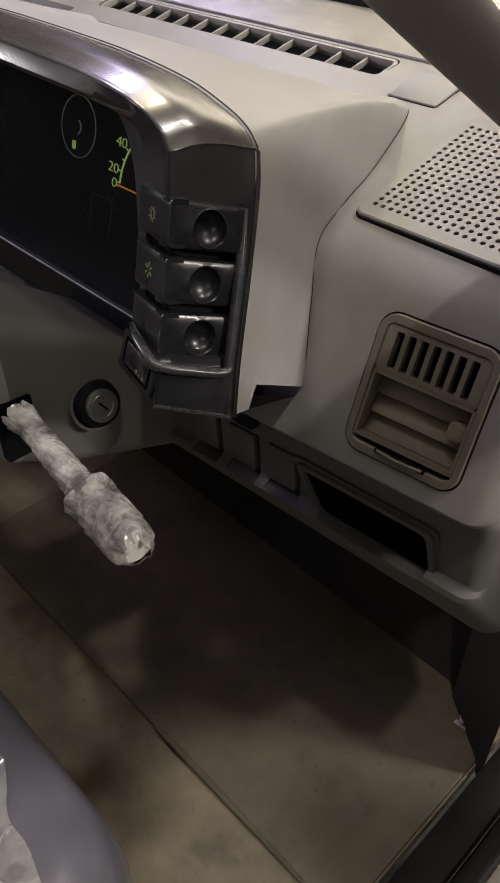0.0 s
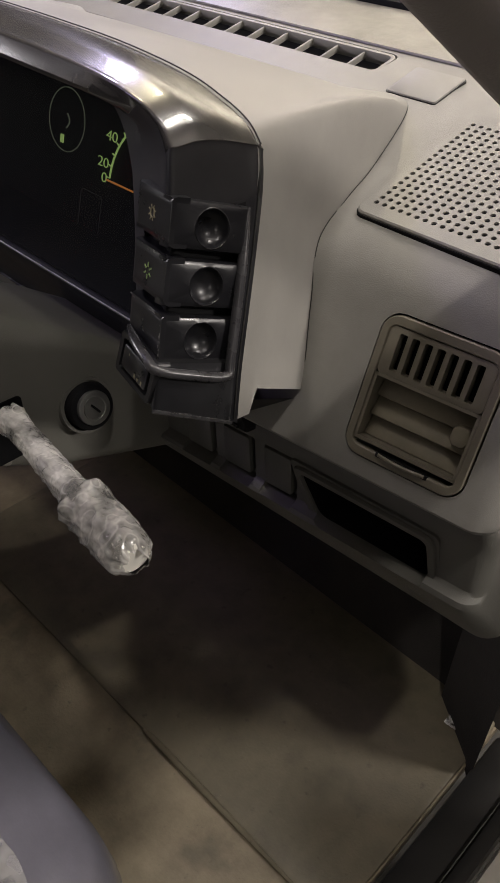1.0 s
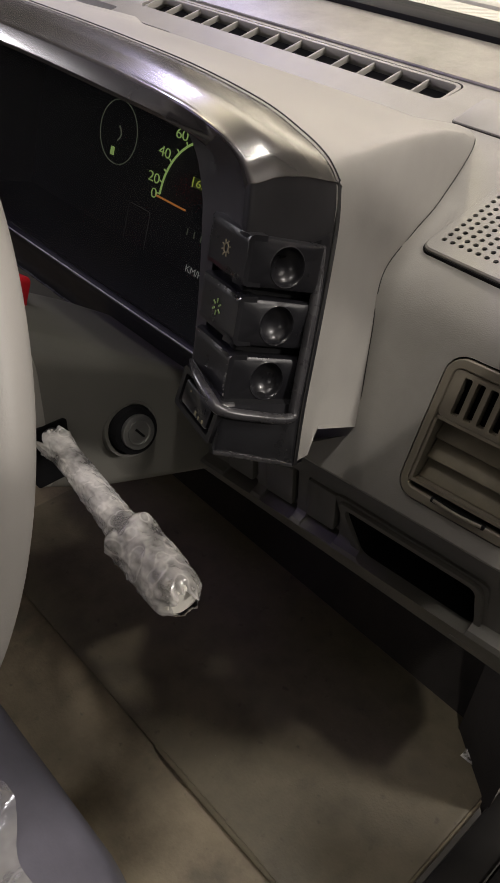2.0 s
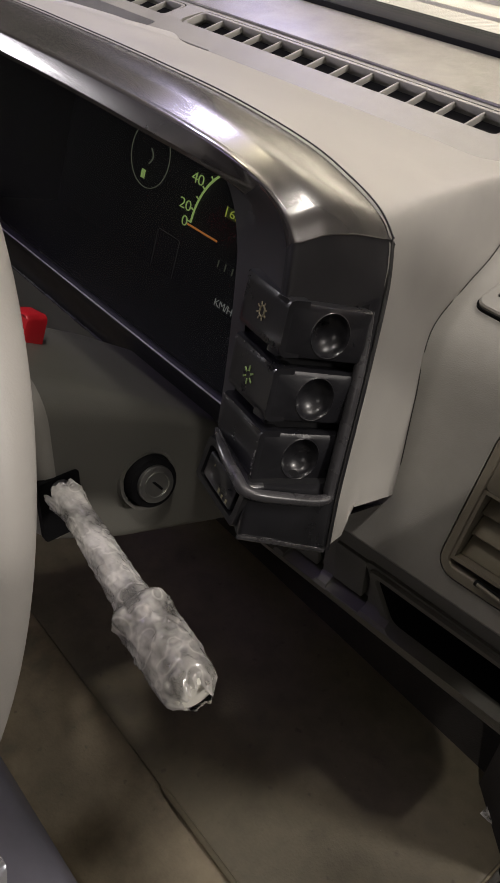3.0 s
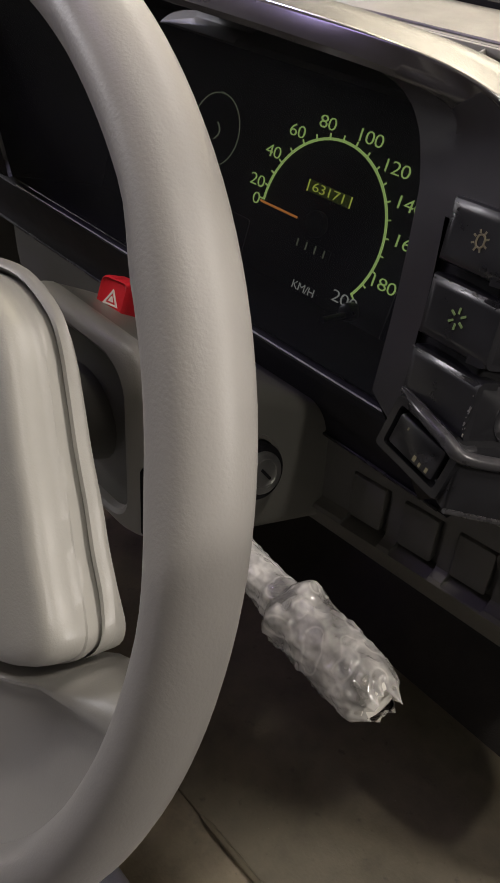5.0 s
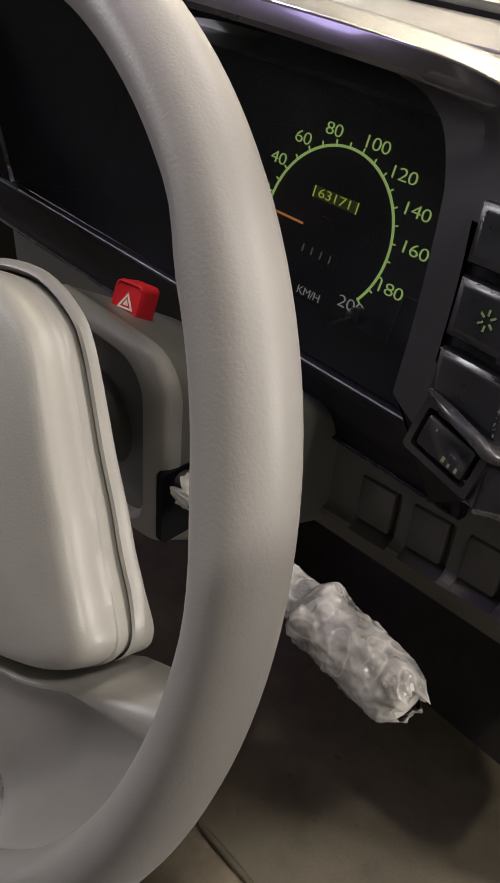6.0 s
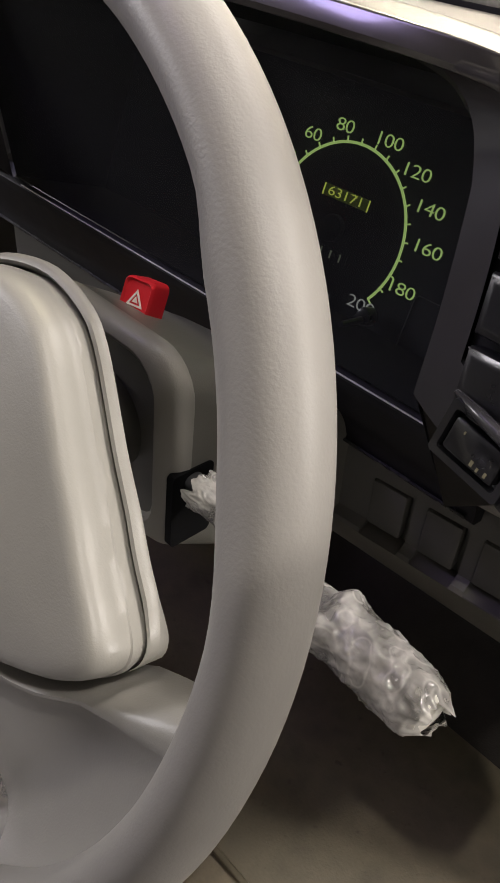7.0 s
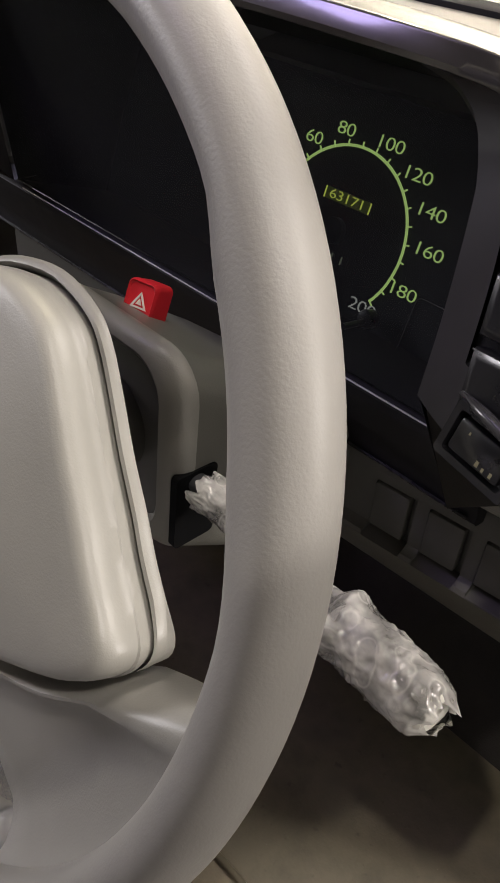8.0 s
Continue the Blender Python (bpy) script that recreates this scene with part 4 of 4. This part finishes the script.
def shroud():
    """A tapering cover round the column: its top falls faster than the column's axis."""
    rows = [shroud_section(*q) for q in ((0.1115, 0.985, 0.022, 1.0), (0.130, 1.0, 0.020, 0.75), (0.155, 1.0, 0.014, 0.4), (0.18, 1.0, 0.011, 0.0), (0.21, 1.0, 0.010, 0.0), (0.25, 1.0, 0.009, 0.0), (0.32, 1.0, 0.008, 0.0))]
    part("shroud", loft(rows, closed=True), COLUMN, column, "grey tapering column shroud")
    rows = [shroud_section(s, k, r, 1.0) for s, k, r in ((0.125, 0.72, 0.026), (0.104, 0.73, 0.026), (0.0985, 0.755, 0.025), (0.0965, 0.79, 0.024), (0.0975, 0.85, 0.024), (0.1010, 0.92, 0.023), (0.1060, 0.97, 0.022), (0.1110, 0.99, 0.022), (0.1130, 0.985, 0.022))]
    # lighter than the shroud: the light on the fillet put into its colour
    part("rear_lip", loft(rows, closed=True), PAD, column, "rounded lip at the shroud's rear, paler to show it catching light")
    rows = [shroud_section(0.1035, k, 0.026, 1.0) for k in (0.76, 0.4, 0.05)]
    part("inner_face", loft(rows, closed=True), COLUMN, column)


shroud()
part("hub_boss", tube([WC - WN * 0.13, WC - WN * 0.05], 0.026, n=24), GREY_LOW, column)
part("stalk_slot", slab(rounded(0.026, 0.046, 0.003), -0.004, 0.0006, axes((AX + 0.055, 0.1665, 0.628), (0, 1, 0), (0, 0, 1))), BLACK, column, "black rubber slot for the stalk")


def ignition():
    m = axes((-0.3835, 0.2235, 0.6225), Vector((0.05, 1.0, 0.0)), Vector((-0.30, 0.015, 0.95)))
    ob = part("ignition_lock", ring_plate(rounded(0.0405, 0.0405, 0.0201, 12), rounded(0.0345, 0.0345, 0.0171, 12), -0.022, -0.003, m, edge=0.0028), GREY_LOW, column, "ignition lock with a metal key barrel")
    part("collar", slab(rounded(0.0325, 0.0325, 0.0161, 10), -0.02, 0.0040, m, edge=0.0015), BLACK, ob, "black collar round the key barrel")
    part("well", slab(rounded(0.035, 0.035, 0.0174, 10), -0.0205, -0.0075, m), BLACK, ob)
    barrel = part("barrel", slab(rounded(0.0242, 0.0242, 0.0120, 10), 0.004, 0.0072, m, edge=0.0012), METAL, ob)
    part("inner_ring", ring_plate(rounded(0.0172, 0.0172, 0.0085, 8), rounded(0.0152, 0.0152, 0.0075, 8), 0.006, 0.0080, m, edge=0.0003), METAL, barrel)
    part("key_slot", box((0.0015, 0.0085, 0.001), m=m @ pose(0, 0, 0.0079, 0, 0, 34)), BLACK, barrel)


ignition()


def hazard():
    m = axes((-0.4640, 0.1885, 0.7035), (1, 0.25, 0), Vector((0, 0.42, 0.90)))
    rows = []
    for s, z in ((1.0, -0.010), (1.0, 0.0015), (0.97, 0.004), (0.90, 0.0050)):
        rows.append([tuple(m @ Vector((x * s, y * s, z))) for x, y in rounded(0.0185, 0.022, 0.0035, 4)])
    rows.append([tuple(m @ Vector((x * 0.80, y * 0.80, 0.0038))) for x, y in rounded(0.0185, 0.022, 0.0035, 4)])
    ob = part("hazard_button", loft(rows, closed=True, caps=True), RED, column, "red hazard button with a white triangle")
    bm = bmesh.new()
    tri = [(0, 0.0052), (-0.0052, -0.0036), (0.0052, -0.0036)]
    tin = [(0, 0.0030), (-0.0034, -0.0026), (0.0034, -0.0026)]
    join(bm, ring_plate(tri, tin, 0.0035, 0.0043, m, edge=0.0002))
    join(bm, slab([(0, 0.0016), (-0.0017, -0.0016), (0.0017, -0.0016)], 0.0035, 0.0043, m))
    part("triangle", bm, PAINT, ob)


hazard()

# ---- wiper stalk in its bubble film ----
stalk = thing("wiper_stalk", "column stalk wrapped in crumpled clear bubble film", "stalk")
S0, S1 = Vector((-0.392, 0.1665, 0.6440)), Vector((-0.2365, 0.1465, 0.6480))


def along(s):
    return S0.lerp(S1, s)


part("lever", tube([along(s) for s in (0.0, 0.3, 0.56, 0.66)], [0.0055, 0.0064, 0.0068, 0.0072], n=20, squash=0.85), SHAFT, stalk, "grey plastic shaft under the film")
part("grip", tube([along(s) for s in (0.655, 0.67, 0.70, 0.90, 0.97, 0.992, 1.004)], [0.0074, 0.0100, 0.0118, 0.0124, 0.0117, 0.0106, 0.0084], n=20, squash=0.85), STALK, stalk, "cream plastic grip under the film")


def film(name, scale, clearest, whitest):
    """Clear film: thin, shiny and creased, milky where it lies in folds."""
    m = bpy.data.materials.new(name)
    m.use_nodes = True
    nt = m.node_tree
    nt.nodes.remove(nt.nodes["Principled BSDF"])

    def node(kind, **values):
        n = nt.nodes.new(kind)
        for key, value in values.items():
            n.inputs[key].default_value = value
        return n
    tc = node("ShaderNodeTexCoord")
    folds = node("ShaderNodeTexNoise", Scale=scale, Detail=3, Distortion=1.4)
    nt.links.new(tc.outputs["Object"], folds.inputs["Vector"])
    ridged = nt.nodes.new("ShaderNodeMath")
    ridged.operation = "PINGPONG"
    ridged.inputs[1].default_value = 0.16
    nt.links.new(folds.outputs["Fac"], ridged.inputs[0])
    bubbles = node("ShaderNodeTexVoronoi", Scale=scale * 1.15)
    bubbles.feature = "SMOOTH_F1"
    nt.links.new(tc.outputs["Object"], bubbles.inputs["Vector"])
    height = nt.nodes.new("ShaderNodeMath")
    height.operation = "MULTIPLY_ADD"
    height.inputs[1].default_value = 2.4
    nt.links.new(ridged.outputs[0], height.inputs[0])
    nt.links.new(bubbles.outputs["Distance"], height.inputs[2])
    bump = node("ShaderNodeBump", Strength=0.6, Distance=0.0020)
    nt.links.new(height.outputs[0], bump.inputs["Height"])
    cloud = node("ShaderNodeTexNoise", Scale=scale * 0.8, Detail=3)
    nt.links.new(tc.outputs["Object"], cloud.inputs["Vector"])
    # pale rings where the bubbles' rims are pressed flat
    rings = nt.nodes.new("ShaderNodeValToRGB")
    for stop, level in ((0.30, 0.0), (0.36, 0.11), (0.42, 0.0)):
        e = rings.color_ramp.elements[0] if stop == 0.30 else rings.color_ramp.elements.new(stop)
        e.position, e.color = stop, (level, level, level, 1)
    rings.color_ramp.elements[-1].color = (0, 0, 0, 1)
    nt.links.new(bubbles.outputs["Distance"], rings.inputs["Fac"])
    milk = nt.nodes.new("ShaderNodeMath")
    milk.operation = "ADD"
    nt.links.new(cloud.outputs["Fac"], milk.inputs[0])
    nt.links.new(rings.outputs["Color"], milk.inputs[1])
    ramp = nt.nodes.new("ShaderNodeValToRGB")
    ramp.color_ramp.elements[0].position, ramp.color_ramp.elements[0].color = 0.36, (clearest, clearest, clearest, 1)
    ramp.color_ramp.elements[1].position, ramp.color_ramp.elements[1].color = 0.70, (whitest, whitest, whitest, 1)
    nt.links.new(milk.outputs[0], ramp.inputs["Fac"])
    see = node("ShaderNodeBsdfTransparent")
    white = node("ShaderNodeBsdfDiffuse", Color=(0.98, 0.955, 0.905, 1))
    passed = node("ShaderNodeBsdfTranslucent", Color=(0.95, 0.95, 0.96, 1))
    milky = nt.nodes.new("ShaderNodeMixShader")
    milky.inputs[0].default_value = 0.12
    nt.links.new(white.outputs[0], milky.inputs[1])
    nt.links.new(passed.outputs[0], milky.inputs[2])
    gloss = node("ShaderNodeBsdfGlossy", Roughness=0.19)
    nt.links.new(bump.outputs["Normal"], gloss.inputs["Normal"])
    sheen = node("ShaderNodeFresnel", IOR=2.1)
    nt.links.new(bump.outputs["Normal"], sheen.inputs["Normal"])
    body, both = nt.nodes.new("ShaderNodeMixShader"), nt.nodes.new("ShaderNodeMixShader")
    nt.links.new(ramp.outputs["Color"], body.inputs[0])
    nt.links.new(see.outputs[0], body.inputs[1])
    nt.links.new(milky.outputs[0], body.inputs[2])
    nt.links.new(sheen.outputs[0], both.inputs[0])
    nt.links.new(body.outputs[0], both.inputs[1])
    nt.links.new(gloss.outputs[0], both.inputs[2])
    nt.links.new(both.outputs[0], nt.nodes["Material Output"].inputs["Surface"])
    return m


FILM = film("bubble_film", 85, 0.24, 0.96)
SHEET = film("seat_film", 30, 0.10, 0.50)


def wrap(n, k, grow, seed, name, label, crisp=False):
    """A turn of film round the lever: a slim twisted neck, a flared collar, a creased wide end and ragged rims."""
    reach = 0.958 if crisp else 0.935
    fr = frames_along([along(0.062 + reach * i / n) for i in range(n + 1)])
    rows = []
    off = Vector((seed * 3.1, seed * 1.7, seed * 0.4))

    def crease(v, sharp=0.5):
        return (1 - abs(noise.noise(v))) ** sharp - 0.85
    for i, (p, t, a, b) in enumerate(fr):
        s = 0.062 + reach * i / n
        if s < 0.64:
            r = 0.0084 + 0.0018 * (s - 0.1) / 0.54 + 0.0030 * max(0, 1 - (s - 0.08) / 0.10) ** 1.5
        elif s < 0.68:
            r = 0.0102 + 0.0042 * ((s - 0.64) / 0.04) ** 0.7
        else:
            r = 0.0144 + 0.0006 * math.sin((s - 0.68) / 0.32 * math.pi)
        r *= grow * (1 - 0.20 * max(0.0, (s - 0.95) / 0.06) ** 1.6)
        # the end is bunched over the tip
        r *= 1 - 0.30 * max(0.0, min(1.0, (s - 0.99) / 0.03)) ** 0.8
        row = []
        for j in range(k):
            ang = math.tau * j / k
            c = Vector((math.cos(ang), math.sin(ang), 0))
            twist = Vector((math.cos(ang + s * 5), math.sin(ang + s * 5), 0))
            w = noise.noise(c * 1.3 + Vector((0, 0, s * 3)) + off) * 0.10
            w += crease(twist * 2.0 + Vector((3, 1, s * 6)) + off, 2.0) * 0.10
            w += crease(c * 2.8 + Vector((8, 2, s * 22)) + off, 3.0) * 0.055
            if crisp:
                w += crease(c * 4.5 + Vector((1, 7, s * 44)), 4.0) * 0.035
            if 0.58 < s < 0.74:
                # the loose collar stands off in two flaps
                w += (0.55 * max(0, noise.noise(c * 1.2 + Vector((0, 5, 2)))) + 0.10) * (1 - (0.67 - s) / 0.09 if s < 0.67 else 1 - (s - 0.67) / 0.07)
            end = max(0.0, (s - 0.93) / 0.08) if i > n / 2 else max(0.0, (0.13 - s) / 0.05)
            rag = 0.0048 * noise.noise(c * 2.2 + Vector((0, 0, 5 if i > n / 2 else 9))) * end ** 2
            row.append(p + t * rag + (a * math.cos(ang) + b * math.sin(ang) * 0.9) * r * (1 + w))
        rows.append(row)
    ob = part(name, loft(rows, closed=True), FILM, stalk, label)
    ob.data.set_sharp_from_angle(angle=radians(70 if crisp else 150))
    return ob


wrap(120, 60, 0.88, 1, "inner_film", "inner turn of clear film")
wrap(190, 100, 1.0, 0, "bubble_film", "crumpled clear bubble film", crisp=True)

# ---- steering wheel ----
wheel = thing("steering_wheel", "grey grained plastic steering wheel with a wide centre pad", "steering wheel")


def smooth_step(t):
    t = max(0.0, min(1.0, t))
    return t * t * (3 - 2 * t)


def rim():
    R, n, k = 0.189, 160, 24
    rows = []
    for i in range(n):
        a = math.tau * i / n
        c = wheel_at(R * math.cos(a), R * math.sin(a))
        out = Vector((math.cos(a), 0, 0)) + WU * math.sin(a)
        r = 0.0128 + 0.0006 * max(0, math.cos(a - 0.6)) ** 2
        up = math.degrees(math.asin(max(-1.0, min(1.0, math.sin(a)))))
        grip = smooth_step((49 - up) / 9) * smooth_step((up - 8) / 16)
        rows.append([c + out * (r * 0.97 * math.cos(math.tau * j / k) - 0.0052 * grip * max(0.0, -math.cos(math.tau * j / k)) ** 0.7) + WN * (r * 1.08 * math.sin(math.tau * j / k)) for j in range(k)])
    rows.append(rows[0])
    bm = loft(rows, closed=True)
    bmesh.ops.remove_doubles(bm, verts=bm.verts, dist=1e-6)
    part("rim", bm, WHEEL, wheel, "grained grey rim")


rim()
PADLINE = [(0.0, 0.066), (0.0275, 0.0615), (0.044, 0.0535), (0.0627, 0.040), (0.0798, 0.027), (0.099, 0.0135), (0.1125, 0.003), (0.128, -0.008), (0.1365, -0.017), (0.134, -0.027), (0.118, -0.041), (0.09, -0.056), (0.06, -0.071), (0.03, -0.079), (0.0, -0.081)]


def mirrored(line):
    return line + [(-x, y) for x, y in reversed(line[1:-1])]


def smooth_loop(line, n=4):
    pts = [Vector((x, y, 0)) for x, y in line]
    out = []
    for i in range(len(pts)):
        p0, p1, p2, p3 = pts[i - 1], pts[i], pts[(i + 1) % len(pts)], pts[(i + 2) % len(pts)]
        for k in range(n):
            t = k / n
            q = 0.5 * (2 * p1 + (p2 - p0) * t + (2 * p0 - 5 * p1 + 4 * p2 - p3) * t * t + (3 * p1 - p0 - 3 * p2 + p3) * t ** 3)
            out.append((q.x, q.y))
    return out


def pad_depth(u):
    """How far behind the rim's plane the pad's seam lies: deeper towards its top."""
    v = max(0.0, u + 0.03)
    return 0.021 + 0.30 * v * v / (v + 0.02)


PL = smooth_loop(mirrored(PADLINE))


def horn_pad():
    rows = []
    for s, w in ((0.975, -0.010), (0.990, 0.0), (1.0, 0.004), (1.0, 0.0065), (0.9935, 0.0070), (0.9925, 0.011), (0.988, 0.0145), (0.980, 0.0172), (0.968, 0.0192), (0.952, 0.0205),
                 (0.93, 0.0213), (0.89, 0.0218), (0.80, 0.0215), (0.62, 0.0213), (0.4, 0.0213), (0.2, 0.0213), (0.05, 0.0213)):
        rows.append([wheel_at(x * s, u * s - 0.004 * (1 - s), w - pad_depth(u * s)) for x, u in PL])
    bm = loft(rows, closed=True)
    bm.faces.new([v for v in bm.verts][-len(PL):])
    part("horn_pad", bm, PAD, wheel, "large rounded horn pad")


def pad_surround():
    n = len(PL)
    rows = []
    for o, w in ((-0.004, -0.012), (0.0, -0.004), (0.001, 0.0), (0.002, 0.0012), (0.0035, 0.0006), (0.0045, -0.0012), (0.0048, -0.0035), (-0.002, -0.006), (-0.010, -0.012)):
        row = []
        for i, (x, u) in enumerate(PL):
            t = Vector((PL[(i + 1) % n][0] - PL[i - 1][0], PL[(i + 1) % n][1] - PL[i - 1][1])).normalized()
            k = max(0.06, min(1.0, (u + 0.024) / 0.018)) * (1 + 3 * max(0.0, min(0.08, u)))
            row.append(wheel_at(x - t.y * o * k, u + t.x * o * k, w - pad_depth(u)))
        rows.append(row)
    part("pad_surround", loft(rows, closed=True), PAD, wheel, "raised strip round the pad")


horn_pad()
pad_surround()


def spokes():
    for sx in (1, -1):
        upper_edge = [(0.02, -0.085), (0.075, -0.067), (0.108, -0.051), (0.1365, -0.0285), (0.1455, -0.0150), (0.163, -0.0035), (0.184, -0.0005)]
        lower_edge = [(0.02, -0.116), (0.05, -0.127), (0.0765, -0.1437), (0.086, -0.151), (0.094, -0.158), (0.104, -0.162), (0.118, -0.155)]
        U, L = bow([(x, y, 0) for x, y in upper_edge], 4), bow([(x, y, 0) for x, y in lower_edge], 4)
        rows = []
        prof = [(0.0, -0.040), (0.0, -0.022), (0.012, -0.0150), (0.035, -0.0108), (0.065, -0.0090), (0.085, -0.0092), (0.105, -0.0115), (0.14, -0.0155), (0.22, -0.0198), (0.33, -0.0225), (0.5, -0.0250), (0.75, -0.0275), (0.94, -0.0325), (1.0, -0.039), (1.0, -0.046), (0.5, -0.050)]
        for f, w in prof:
            row = []
            for i, (p, q) in enumerate(zip(U, L)):
                r = p.lerp(q, f)
                e = i / (len(U) - 1)
                q = max(0.0, (e - 0.45) / 0.55)
                r = r * (1 + (0.1875 / r.length - 1) * q)
                row.append(wheel_at(sx * r.x, r.y, w + (0.002 - w) * q ** 1.6))
            rows.append(row)
        rows.append(rows[0])
        part("spoke", loft(rows), PAD, wheel, "broad lower spoke")


spokes()

# ---- seat ----
seat = thing("driver_seat", "dark grey leather driver seat under clear plastic film", "seat")


def cushion():
    rows = []
    for s, z in ((0.80, 0.10), (0.94, 0.14), (0.99, 0.22), (1.0, 0.31), (0.985, 0.352), (0.95, 0.378), (0.88, 0.392), (0.7, 0.397), (0.3, 0.392)):
        rows.append([(-0.47 + x * s, -0.19 + y * s, z) for x, y in rounded(0.54, 0.60, 0.07, 8)])
    part("cushion", loft(rows, closed=True, caps=True), LEATHER, seat)
    rows = []
    for z, y in ((0.36, -0.42), (0.6, -0.50), (0.9, -0.58)):
        rows.append([(-0.47 + x, y + v, z) for x, v in rounded(0.48, 0.12, 0.05, 6)])
    part("backrest", loft(rows, closed=True, caps=True), LEATHER, seat)
    part("base", box((0.42, 0.44, 0.12), (-0.47, -0.19, 0.06), bevel=0.02), RUBBER, seat)


cushion()


def seat_film():
    """Loose clear sheet over the cushion, its free edge curling up."""
    A, B, back = Vector((-0.50, 0.10, 0.0)), Vector((-0.235, 0.040, 0.0)), Vector((-0.10, -0.22, 0.0))
    rows = []
    for i in range(61):
        row = []
        for j in range(41):
            u, v = i / 60, j / 40
            p = A.lerp(B, u) + back * v
            w = noise.noise(Vector((u * 5, v * 4, 0.3)))
            f = abs(noise.noise(Vector((u * 9 + w, v * 7, 4.1)))) + 0.6 * abs(noise.noise(Vector((u * 21, v * 17 + w, 1.7))))
            p += Vector((0.004 * w, 0.012 * noise.noise(Vector((u * 7, 2.2, 0))) * (1 - v), 0))
            p.z = 0.401 + 0.010 * f + 0.012 * max(0, 1 - v * 6) * max(0.0, 0.4 + w)
            row.append(p)
        rows.append(row)
    return part("plastic_film", loft(rows), SHEET, seat, "creased clear protective film")


seat_film()


def scrap():
    """A torn bit of clear wrapping on the floor mat."""
    ob = thing("wrapper_scrap", "small torn scrap of clear plastic on the floor mat", "litter")
    rows = []
    for i in range(9):
        rows.append([Vector((-0.203 + 0.0022 * i, 0.573 + 0.0020 * j, 0.0075 + 0.006 * abs(noise.noise(Vector((i * 0.45, j * 0.5, 2.2)))))) for j in range(8)])
    part("film", loft(rows), FILM, ob)
    return ob


scrap()

# ---- windscreen and what shows through it ----
structure("windscreen_1", box((1.34, 0.005, 0.80), m=pose(-0.86, 0.655 - 0.32, 0.806 + 0.19, 59, 0, 0)), GLASS, "clear raked windscreen").visible_shadow = False
structure("trim_seal", box((1.36, 0.052, 0.016), (-0.86, 0.645, 0.801), bevel=0.005), BLACK, "black rubber seal at the windscreen's foot")


def cowl():
    ob = thing("scuttle_panel", "cream painted scuttle with a louvred grille ahead of the windscreen", "scuttle panel")
    part("panel", box((1.4, 0.05, 0.02), (-0.86, 0.800, 0.789), bevel=0.004), PAINT, ob)
    part("gutter", box((1.4, 0.09, 0.01), (-0.86, 0.715, 0.770)), RUBBER, ob)
    bar = bpy.data.meshes.new("louvre_bar")
    bm = box((0.0050, 0.070, 0.012), bevel=0.001)
    bm.to_mesh(bar)
    bm.free()
    bar.materials.append(PAINT)
    for k in range(90):
        o = new("louvre_bar", bar)
        o.location = (-0.30 - k * 0.0062, 0.708, 0.796)
        o.rotation_euler = (0, 0, radians(-25))
        o.parent = ob
    return ob


def wiper():
    ob = thing("windscreen_wiper", "dark grey wiper arm lying across the windscreen's foot", "wiper")
    part("arm", tube([(-0.30, 0.86, 0.838), (-0.55, 0.84, 0.840), (-0.85, 0.80, 0.838)], [0.011, 0.009, 0.007], n=10, squash=0.6), RUBBER, ob)
    part("pivot", slab(rounded(0.034, 0.034, 0.0165, 6), 0, 0.030, pose(-0.30, 0.86, 0.80), edge=0.006), RUBBER, ob)
    return ob


def bonnet():
    ob = thing("bonnet", "cream painted car bonnet beyond the scuttle", "bonnet")
    rows = [[(x, y, z) for y, z in ((0.84, 0.78), (0.845, 0.80), (0.86, 0.806), (1.1, 0.80), (1.4, 0.77), (1.6, 0.70), (1.62, 0.2))] for x in (-1.55, -1.3, -0.86, -0.4, -0.16)]
    part("panel", loft(rows), PAINT, ob)
    return ob


wiper()
bonnet()
cowl()
